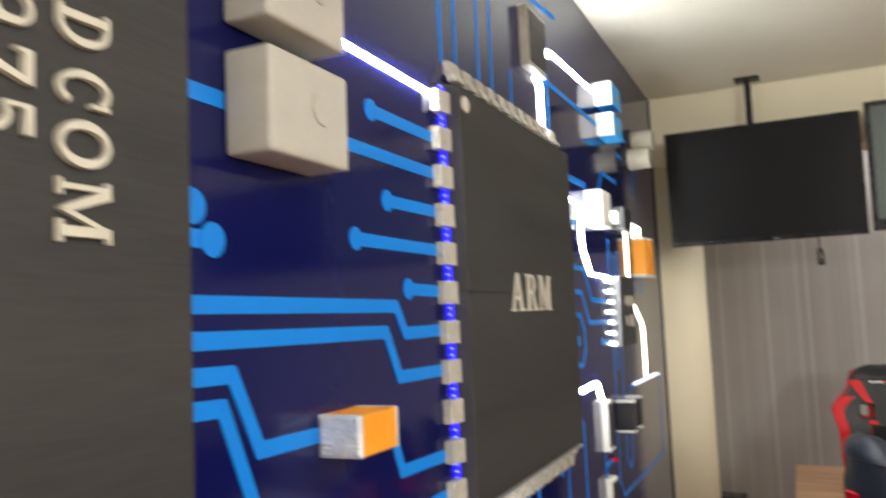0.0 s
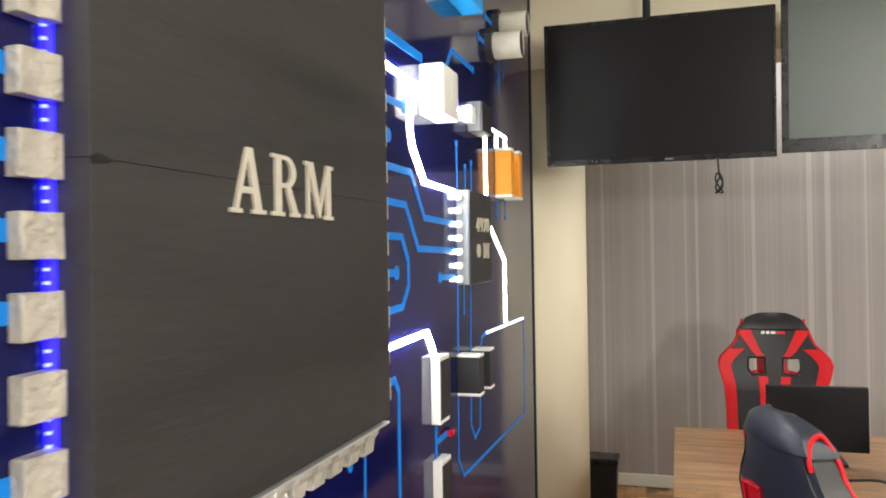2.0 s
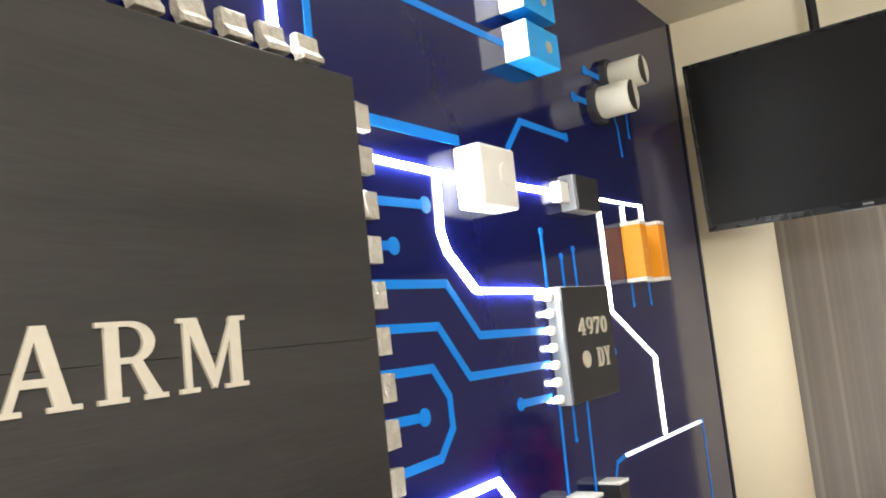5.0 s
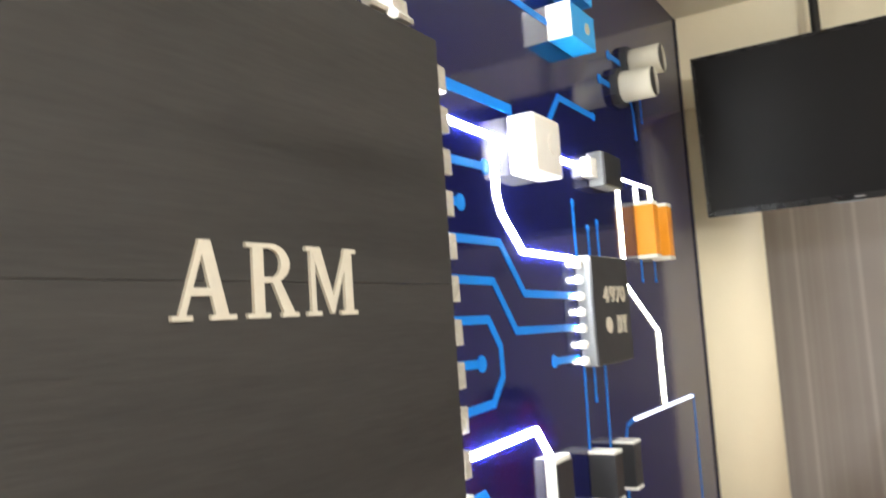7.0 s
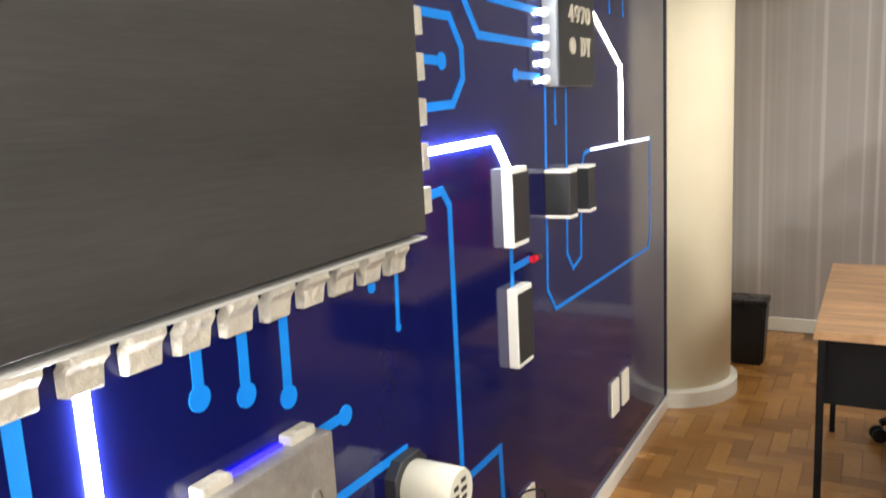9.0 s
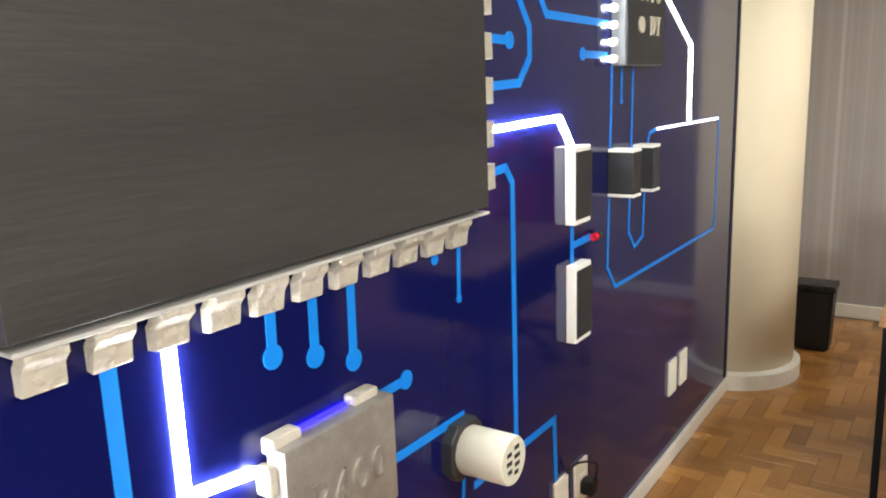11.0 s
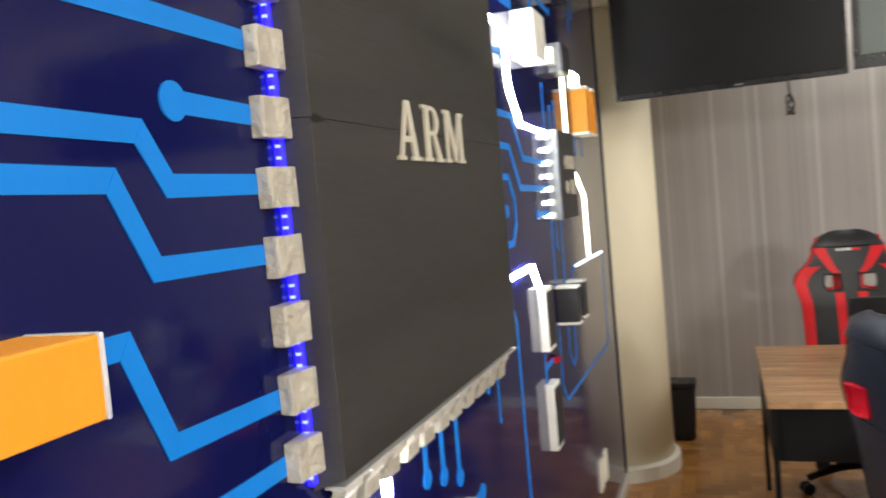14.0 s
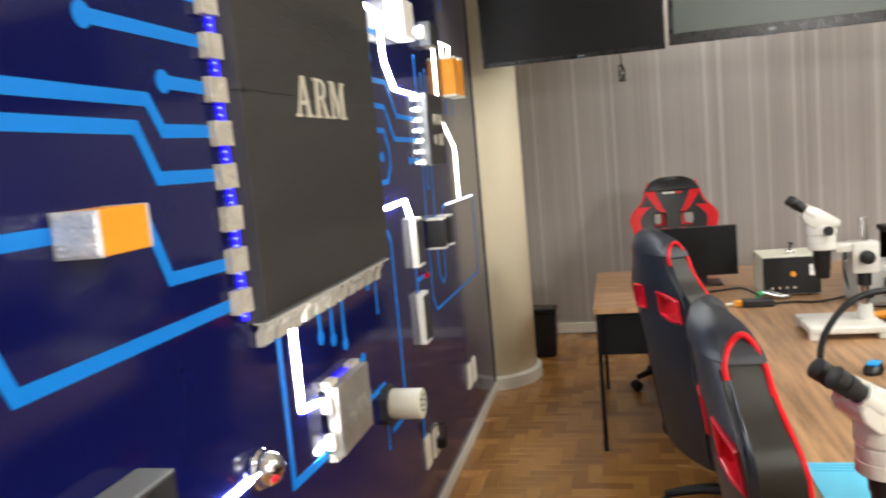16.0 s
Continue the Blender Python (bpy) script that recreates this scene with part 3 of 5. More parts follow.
# ---- the chip at the wall's near end ----
dy0, dy1, dz0, dz1 = 0.12, 0.802, 1.20, 2.45
dchip = thing("corner_chip", "tall matt black chip board with raised cream lettering", "display panel", (WALL, dy0, dz0))
DO = (WALL, dy0, dz0)
part("board", at_origin(box((WALL, dy0, dz0), (PX, dy1, dz1), 0.0015, 1), DO), CHIP, dchip)
for ch, a, b in (("D", 2.096, 2.047), ("C", 2.022, 1.975), ("O", 1.962, 1.908), ("M", 1.893, 1.822)):
    part("letter", at_origin(letter(ch, 0.585, 0.657, b, a, PX - 0.001, PX + 0.009, True), DO), CREAM, dchip, "raised cream serif letter")
for ch, a, b in (("9", 2.092, 2.043), ("7", 2.028, 1.982), ("5", 1.972, 1.922)):
    part("letter", at_origin(letter(ch, 0.483, 0.553, b, a, PX - 0.001, PX + 0.009, True), DO), CREAM, dchip, "raised cream serif numeral")


# ---- components on the wall ----
def component(name, label, y0, y1, z0, z1):
    return thing(name, label, "circuit component", (WALL, y0, z0)), (WALL, y0, z0)


def button_box(y0, y1, z0, z1, d, material, label):
    ob, o = component("button_component", label, y0, y1, z0, z1)
    part("body", at_origin(box((WALL, y0, z0), (WALL + d, y1, z1), 0.009, 3), o), material, ob, smooth=True)
    part("button", at_origin(lathe((WALL + d - 0.002, (y0 + y1) / 2 + 0.03, (z0 + z1) / 2 + 0.01), (1, 0, 0), [(0, 0.030), (0.005, 0.030), (0.006, 0.028)], 28), o), material, ob, "round raised button")


button_box(0.931, 1.159, 1.980, 2.148, 0.088, BOXW, "warm white rough box with a round button on the navy wall")
button_box(0.931, 1.159, 2.192, 2.360, 0.088, BOXW, "warm white rough box with a round button, above its twin")
button_box(3.225, 3.395, 2.066, 2.223, 0.078, WHITE, "white box with a round button between light strips")


def capped(name, label, y0, y1, z0, z1, d, body, cap, axis="z", c=0.012, capmat2=None):
    ob, o = component(name, label, y0, y1, z0, z1)
    if axis == "z":
        part("body", at_origin(box((WALL, y0 + 0.002, z0 + c), (WALL + d - 0.001, y1 - 0.002, z1 - c), 0.002, 1), o), body, ob)
        part("end_cap", at_origin(box((WALL, y0, z0), (WALL + d, y1, z0 + c), 0.003, 2), o), cap, ob)
        part("end_cap", at_origin(box((WALL, y0, z1 - c), (WALL + d, y1, z1), 0.003, 2), o), cap, ob)
    else:
        part("body", at_origin(box((WALL, y0 + c, z0 + 0.001), (WALL + d - 0.001, y1 - c, z1 - 0.001), 0.003, 2), o), body, ob)
        part("end_cap", at_origin(box((WALL, y0, z0), (WALL + d, y0 + c, z1), 0.003, 2), o), cap, ob)
        part("end_cap", at_origin(box((WALL, y1 - c, z0), (WALL + d, y1, z1), 0.003, 2), o), capmat2 or cap, ob)
    return ob, o


ob, o = capped("orange_capacitor", "orange painted block with crumpled silver ends on a blue trace", 1.168, 1.307, 1.479, 1.555, 0.088, ORANGE, FOIL, "y", 0.006)
rng = random.Random(8)
bm = bmesh.new()
nx, nz = 22, 19
grid = [[bm.verts.new((WALL + 0.002 + 0.084 * i / nx, 1.1675 - (rng.uniform(0.0004, 0.0044) if 0 < i < nx and 0 < j < nz else -0.001), 1.481 + 0.072 * j / nz)) for j in range(nz + 1)] for i in range(nx + 1)]
for i in range(nx):
    for j in range(nz):
        bm.faces.new((grid[i][j], grid[i + 1][j], grid[i + 1][j + 1], grid[i][j + 1]))
part("crumpled_foil", at_origin(bm, o), FOIL, ob, "crumpled silver foil on the end", True)
capped("orange_capacitor", "orange painted block with white caps below twin light strips", 4.235, 4.297, 1.882, 2.093, 0.073, ORANGE, WHITE, c=0.014)
capped("orange_capacitor", "orange painted block with white caps at the wall's far end", 4.415, 4.480, 1.882, 2.100, 0.073, ORANGE, WHITE, c=0.014)
capped("black_component", "small black block with white caps above and below", 3.600, 3.666, 1.156, 1.300, 0.082, BLACK, WHITE, c=0.010)
capped("black_component", "small black block with white caps beside its twin", 3.808, 3.876, 1.146, 1.296, 0.070, BLACK, WHITE, c=0.010)
for z0, z1 in ((2.515, 2.624), (2.660, 2.770)):
    ob, o = capped("blue_component", "cyan-blue painted block with a white end on the navy wall", 3.550, 3.745, z0, z1, 0.079, SKYBOX, WHITE, "y", 0.004, SKYBOX)
    part("spot", at_origin(add_prism(bmesh.new(), disc(3.68, (z0 + z1) / 2, 0.018), WALL + 0.0775, WALL + 0.0805), o), FOAM, ob, "small pale round spot")
for z0, z1, y0 in ((1.120, 1.331, 3.300), (0.784, 1.006, 3.306)):
    ob, o = component("resistor", "white block with a dark front plate beside the light strip", y0, y0 + 0.107, z0, z1)
    part("body", at_origin(box((WALL, y0, z0), (WALL + 0.030, y0 + 0.105, z1), 0.003, 2), o), WHITE, ob)
    part("front_plate", at_origin(box((WALL + 0.028, y0 + 0.004, z0 + 0.014), (WALL + 0.033, y0 + 0.107, z1 - 0.014), 0.001, 1), o), BLACK, ob, "dark grey front plate")
ob, o = component("resistor", "dark plate with pale edges high on the navy wall", 2.445, 2.645, 2.545, 2.757)
part("body", at_origin(box((WALL, 2.445, 2.545), (WALL + 0.034, 2.640, 2.757), 0.003, 2), o), FOAM, ob)
part("front_plate", at_origin(box((WALL + 0.031, 2.455, 2.562), (WALL + 0.037, 2.642, 2.742), 0.001, 1), o), BLACK, ob, "dark grey front plate")
ob, o = component("transistor", "grey and black block with a white tab between light strips", 3.735, 3.955, 2.10, 2.21)
part("body", at_origin(box((WALL, 3.792, 2.100), (WALL + 0.050, 3.955, 2.210), 0.004, 2), o), GREY, ob)
part("front_plate", at_origin(box((WALL + 0.048, 3.796, 2.102), (WALL + 0.058, 3.953, 2.208), 0.002, 1), o), BLACK, ob, "black front plate")
part("tab", at_origin(box((WALL, 3.735, 2.125), (WALL + 0.032, 3.794, 2.187), 0.003, 2), o), WHITE, ob, "white connecting tab")
ob, o = component("dark_block", "dark grey block low on the navy wall", 1.10, 1.30, 0.86, 1.086)
part("body", at_origin(box((WALL, 1.12, 0.86), (WALL + 0.074, 1.298, 1.086), 0.004, 2), o), GREY, ob)
part("front_plate", at_origin(box((WALL + 0.072, 1.124, 0.864), (WALL + 0.078, 1.294, 1.080), 0.002, 1), o), BLACK, ob, "black front plate")

# Seven-pin chip
ob, o = component("small_chip", "flat black chip with raised numbers and seven lit pins", 3.58, 3.935, 1.54, 1.87)
part("body", at_origin(box((WALL, 3.620, 1.540), (WALL + 0.044, 3.945, 1.870), 0.002, 1), o), GREY, ob)
part("front_plate", at_origin(box((WALL + 0.043, 3.622, 1.542), (WALL + 0.050, 3.943, 1.868), 0.0015, 1), o), BLACK, ob, "black front plate")
cx = WALL + 0.050
for ch, a in (("4", 3.700), ("9", 3.752), ("7", 3.802), ("0", 3.852)):
    part("letter", at_origin(letter(ch, a, a + 0.046, 1.727, 1.777, cx - 0.001, cx + 0.005), o), CREAM, ob, "raised cream numeral")
for ch, a in (("D", 3.805), ("Y", 3.852)):
    part("letter", at_origin(letter(ch, a, a + 0.045, 1.630, 1.686, cx - 0.001, cx + 0.005), o), CREAM, ob, "raised cream letter")
part("index_dot", at_origin(add_prism(bmesh.new(), disc(3.730, 1.658, 0.024), cx - 0.001, cx + 0.005), o), CREAM, ob, "round cream marker disc")
for i in range(7):
    z = 1.845 - i * 0.0475
    part("pin", at_origin(box((WALL, 3.592, z - 0.013), (WALL + 0.026, 3.622, z + 0.013), 0.0115, 3), o), WHITE, ob, "white rounded pin", True)
    part("led", at_origin(box((WALL + 0.001, 3.580, z - 0.006), (WALL + 0.014, 3.591, z + 0.006), 0.002, 1), o), LEDP, ob, "lit white light point")

# Silver module with a frame of light
ob, o = component("silver_module", "brushed silver chip module with raised numbers and lit blue edge", 2.16, 2.45, 0.745, 0.955)
part("body", at_origin(box((WALL + 0.010, 2.168, 0.745), (WALL + 0.052, 2.450, 0.955), 0.006, 2), o), SILVER, ob, smooth=True)
for ch, a in (("P", 2.225), ("4", 2.275), ("0", 2.325), ("0", 2.375)):
    part("letter", at_origin(letter(ch, a, a + 0.042, 0.815, 0.872, WALL + 0.051, WALL + 0.057), o), SILVER, ob, "raised silver character")
for y, z in ((2.20, 0.957), (2.40, 0.957), (2.20, 0.743), (2.40, 0.743)):
    part("lug", at_origin(box((WALL, y - 0.032, z - 0.014), (WALL + 0.030, y + 0.032, z + 0.014), 0.005, 2), o), FOAM, ob, "white mounting lug")
for z in (0.905, 0.795):
    part("lug", at_origin(box((WALL, 2.150, z - 0.025), (WALL + 0.034, 2.172, z + 0.025), 0.006, 2), o), FOAM, ob, "white mounting lug")
part("led_strip", at_origin(box((WALL + 0.001, 2.235, 0.950), (WALL + 0.012, 2.365, 0.958)), o), LEDB, ob, "lit blue light strip")


def capacitor(y, z, r, label, marks=True):
    ob = thing("round_capacitor", label, "circuit component", (WALL, y, z))
    s = r * 1.18
    octo = [(s * a, s * b) for a, b in ((-1, -0.55), (-0.55, -1), (0.55, -1), (1, -0.55), (1, 0.55), (0.55, 1), (-0.55, 1), (-1, 0.55))]
    part("base", add_prism(bmesh.new(), octo, 0, 0.028, 0.002), BLACK, ob, "black eight-sided base")
    part("can", lathe((0.026, 0, 0), (1, 0, 0), [(0, r * 0.92), (0.006, r), (0.112, r), (0.117, r * 0.95)], 40), PSUTOP, ob, "white cylinder", True)
    if marks:
        part("marking", add_prism(bmesh.new(), [(r * 0.92 * math.cos(radians(a)), r * 0.92 * math.sin(radians(a))) for a in range(95, 300, 10)], 0.142, 0.1442), BLACK, ob, "black half-moon polarity mark")
    else:
        for u, v, w in ((-0.52, 0.30, 0.34), (-0.56, -0.06, 0.40), (-0.48, -0.42, 0.30), (0.06, 0.42, 0.36), (0.04, 0.06, 0.44), (0.08, -0.28, 0.36), (0.04, -0.60, 0.28)):
            part("marking", add_prism(bmesh.new(), bar(u * r, v * r, (u + w) * r, (v + 0.17) * r), 0.142, 0.144), BLACK, ob, "short black print bar")
    return ob


capacitor(2.735, 0.715, 0.055, "white cylinder capacitor on a black base, low on the wall", False)
capacitor(4.150, 2.502, 0.056, "white cylinder capacitor on a black base, high on the wall")
capacitor(4.285, 2.622, 0.054, "white cylinder capacitor on a black base, beside its twin")

ob = thing("chrome_lamp", "round chrome dome fixed to the navy wall beside a light strip", "lamp", (WALL, 1.737, 0.896))
part("rim", lathe((0, 0, 0), (1, 0, 0), [(0, 0.046), (0.006, 0.049), (0.012, 0.049), (0.016, 0.045)], 36), CHROME, ob, "chrome rim", True)
part("dome", lathe((0.014, 0, 0), (1, 0, 0), [(0, 0.044), (0.012, 0.0445), (0.028, 0.040), (0.040, 0.031), (0.048, 0.018), (0.051, 0.005)], 36), CHROME, ob, "polished chrome dome", True)
part("cap", lathe((0.052, -0.022, -0.012), (0.7, -0.5, -0.3), [(0, 0.010), (0.006, 0.010), (0.010, 0.004)], 20), REDP, ob, "small red marker")
ob = thing("red_diode", "tiny red and black diode on a short blue trace", "circuit component", (WALL, 3.485, 1.058))
part("body", lathe((0.012, -0.02, 0), (0, 1, 0), [(0, 0.011), (0.022, 0.011)], 16), REDP, ob)
part("base", lathe((0.012, 0.002, 0), (0, 1, 0), [(0, 0.014), (0.018, 0.014)], 16), BLACK, ob)


def outlet(y, z, plug):
    ob = thing("wall_outlet", "ivory plastic wall outlet plate" + (" with a black plug in it" if plug else ""), "outlet", (WALL, y, z), group="outlets")
    part("plate", box((0, 0, 0), (0.010, 0.088, 0.138), 0.004, 2), OUTLET, ob)
    part("socket", box((0.009, 0.022, 0.04), (0.0125, 0.066, 0.098), 0.002, 1), OUTLET, ob)
    if plug:
        part("plug", box((0.012, 0.02, 0.04), (0.055, 0.065, 0.085), 0.008, 2), RUBBER, ob, "black plug")


outlet(4.222, 0.288, False)
outlet(4.360, 0.286, False)
outlet(3.212, 0.258, False)
outlet(3.350, 0.252, True)
bm = tube(smooth_path([(WALL + 0.05, 3.40, 0.335), (WALL + 0.06, 3.38, 0.40), (WALL + 0.03, 3.32, 0.42), (WALL + 0.012, 3.28, 0.40)]), 0.0035, 6)
tagged(link("plug_cable", bm, RUBBER), "thin black cable rising from the plug", "cable")


# ---- televisions on ceiling poles ----
def television(x0, x1, z0, z1, y, screen, label, pole_x, tilt=4.0, bezel=0.012, badge=0.5):
    w, h = x1 - x0, z1 - z0
    ob = thing("television", label, "television", (x0, y, z0), group="televisions")
    m = pose(0, 0, 0, tilt)

    def tv(name, bm, material, text=""):
        bmesh.ops.transform(bm, matrix=m, verts=bm.verts[:])
        return part(name, bm, material, ob, text)

    tv("housing", box((0.004, 0.012, 0.004), (w - 0.004, 0.05, h - 0.004), 0.006, 2), PLASTIC, "black plastic back")
    tv("back_cover", box((w * 0.2, 0.045, h * 0.12), (w * 0.8, 0.085, h * 0.7), 0.012, 2), PLASTIC)
    low = bezel * 2.2
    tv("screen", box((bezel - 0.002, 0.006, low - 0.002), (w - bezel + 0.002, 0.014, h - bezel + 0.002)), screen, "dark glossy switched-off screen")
    for lo, hi in (((0, 0, 0), (w, 0.03, low)), ((0, 0, h - bezel), (w, 0.03, h)), ((0, 0, low), (bezel, 0.03, h - bezel)), ((w - bezel, 0, low), (w, 0.03, h - bezel))):
        tv("frame_bar", box(lo, hi, 0.002, 1), BEZEL, "glossy black frame bar")
    tv("badge", box((w * badge - 0.018, -0.001, low * 0.36), (w * badge + 0.018, 0.002, low * 0.62)), GREY, "small grey maker's badge")
    tv("sensor", box((w * badge - 0.09, 0.002, -0.006), (w * badge + 0.02, 0.02, 0.002), 0.002, 1), GREY, "small grey sensor strip")
    top = CEILING - z0
    part("pole", lathe((pole_x - x0, 0.13, h * 0.4), (0, 0, 1), [(0, 0.019), (top - h * 0.4, 0.019)], 20), PLASTIC, ob, "black ceiling pole", True)
    part("ceiling_plate", box((pole_x - x0 - 0.07, 0.075, top - 0.012), (pole_x - x0 + 0.07, 0.185, top), 0.003, 1), PLASTIC, ob, "black ceiling plate")
    part("mount", box((pole_x - x0 - 0.11, 0.05, h * 0.32), (pole_x - x0 + 0.11, 0.14, h * 0.62), 0.01, 2), PLASTIC, ob, "black bracket")


television(-0.645, 0.402, 2.066, 2.748, 4.835, SCREEN, "large black television on a ceiling pole, switched off", -0.165, badge=0.55)
television(0.421, 1.575, 2.076, 2.778, 4.80, SCREEN2, "large television on a ceiling pole, grey-green reflection coloured into its screen", 1.07, bezel=0.028, badge=0.47)
television(1.60, 2.70, 2.065, 2.76, 4.83, SCREEN, "large black television on a ceiling pole, switched off", 2.15)
cab = []
for k in range(40):
    a = k / 39
    cab.append((0.155 + 0.016 * math.sin(a * 19) , 4.90 + 0.006 * math.cos(a * 23), 2.035 - 0.10 * abs(math.sin(a * 6.0)) - 0.02))
bm = tube([(0.15, 4.90, 2.10), (0.152, 4.90, 2.05)] + cab, 0.0045, 6)
tagged(link("hanging_cable", bm, RUBBER), "bundled black power cable hanging below the television", "cable")

# ---- waste bin ----
bin_ob = thing("waste_bin", "black plastic pedal bin standing beside the column", "bin", (-0.515, 5.97, 0))
bm = bmesh.new()
vs = [bm.verts.new((x * (0.085 + 0.015 * (z > 0)), y * (0.075 + 0.012 * (z > 0)), z * 0.345)) for z in (0, 1) for x, y in ((-1, -1), (1, -1), (1, 1), (-1, 1))]
for q in ((3, 2, 1, 0), (4, 5, 6, 7), (0, 1, 5, 4), (1, 2, 6, 5), (2, 3, 7, 6), (3, 0, 4, 7)):
    bm.faces.new([vs[i] for i in q])
bmesh.ops.bevel(bm, geom=bm.edges[:], offset=0.012, segments=2, affect="EDGES")
part("body", bm, PLASTIC, bin_ob)
part("lid", box((-0.107, -0.095, 0.335), (0.107, 0.095, 0.372), 0.014, 3), BEZEL, bin_ob, "black lid")

# ---- desks ----
desk = thing("desk", "walnut laminate desk end with black panels and slim legs", "desk", (-0.067, 4.058, 0))
part("desktop", box((0, 0, 0.722), (1.55, 1.09, 0.75), 0.002, 1), WOOD, desk, "walnut laminate top")
part("edge_band", box((0, -0.0035, 0.722), (1.55, -0.0002, 0.7495)), WOOD, desk)
part("front_panel", box((0.03, 0.035, 0.50), (0.52, 0.053, 0.721)), PANEL, desk, "black modesty panel")
part("end_panel", box((0.012, 0.03, 0.50), (0.03, 1.05, 0.721)), PANEL, desk, "black end panel")
part("back_panel", box((0.03, 1.02, 0.46), (1.5, 1.04, 0.721)), PANEL, desk, "black modesty panel")
for x, y in ((0.012, 0.0), (0.012, 1.03)):
    part("leg", box((x, y, 0), (x + 0.022, y + 0.03, 0.722), 0.002, 1), PANEL, desk, "slim black leg")
ldesk = thing("workbench", "long walnut laminate workbench with black panels", "desk", (0.43, -0.6, 0))
part("desktop", box((0, 0, 0.722), (1.035, 4.655, 0.7496), 0.002, 1), WOODY, ldesk, "walnut laminate top")
part("side_panel", box((0.55, 0.05, 0.30), (0.57, 4.5, 0.721)), PANEL, ldesk, "black modesty panel")
for y in (0.02, 3.2, 4.4):
    part("leg", box((0.25, y, 0), (0.95, y + 0.025, 0.722), 0.002, 1), PANEL, ldesk, "black panel leg")

# Raised black shelf along the far side of the long desk
hutch = thing("desk_shelf", "black raised shelf unit standing along the workbench", "shelf", (1.345, 1.2, 0.7496))
part("top", box((0, 0, 0.272), (0.42, 3.20, 0.300), 0.002, 1), PANEL, hutch)
part("back_panel", box((0.40, 0.02, 0), (0.42, 3.18, 0.272)), PANEL, hutch)
for y in (0.02, 1.08, 2.1, 3.16):
    part("divider", box((0.005, y, 0), (0.40, y + 0.02, 0.272)), PANEL, hutch)
part("support", box((0.12, 0.0, -0.7496), (0.42, 3.2, -0.0005)), PANEL, hutch, "black cupboard base")


# ---- racing chairs ----
HW = [(0.42, 0.210), (0.60, 0.232), (0.735, 0.238), (0.85, 0.240), (0.945, 0.246), (1.00, 0.263), (1.05, 0.277), (1.085, 0.268), (1.115, 0.245), (1.14, 0.216), (1.165, 0.195), (1.195, 0.181), (1.228, 0.167), (1.255, 0.151), (1.28, 0.133), (1.30, 0.103), (1.315, 0.06)]


def half_width(z):
    for (z0, w0), (z1, w1) in zip(HW, HW[1:]):
        if z <= z1:
            t = (z - z0) / (z1 - z0)
            t = t * t * (3 - 2 * t) * 0.4 + t * 0.6
            return w0 + (w1 - w0) * t
    return HW[-1][1]


def back_surface(u, z, front, off=0.0):
    """A point of the backrest; u from -1 to 1 across, front or back skin, off: outwards."""
    hw = half_width(z)
    lean = -0.212 - 0.145 * (z - 0.45)
    top = max(0.0, (z - 1.24) / 0.075) ** 2
    # Wings stand forward at the shoulders and again beside the seat.
    wing = 0.72 + 0.62 * math.exp(-((z - 1.03) / 0.12) ** 2) + 0.45 * math.exp(-((z - 0.60) / 0.15) ** 2)
    if front:
        y = lean + 0.045 + 0.031 * abs(u) ** 2.4 * wing - 0.008 * abs(u) ** 14 - 0.045 * top + off
        y += 0.018 * math.exp(-((z - 0.66) / 0.1) ** 2) * (1 - u * u)
    else:
        y = lean - 0.036 + 0.027 * u * u + 0.008 * abs(u) ** 10 + 0.040 * top * (1 - 0.5 * u * u) - off
    return Vector((hw * u * (1 + 0.5 * max(0, off) / hw), y, z + (off * 0.5 if z > 1.28 else 0)))


HOLES = [(-0.46, -0.17), (0.17, 0.46)]
HZ0, HZ1 = 1.000, 1.088


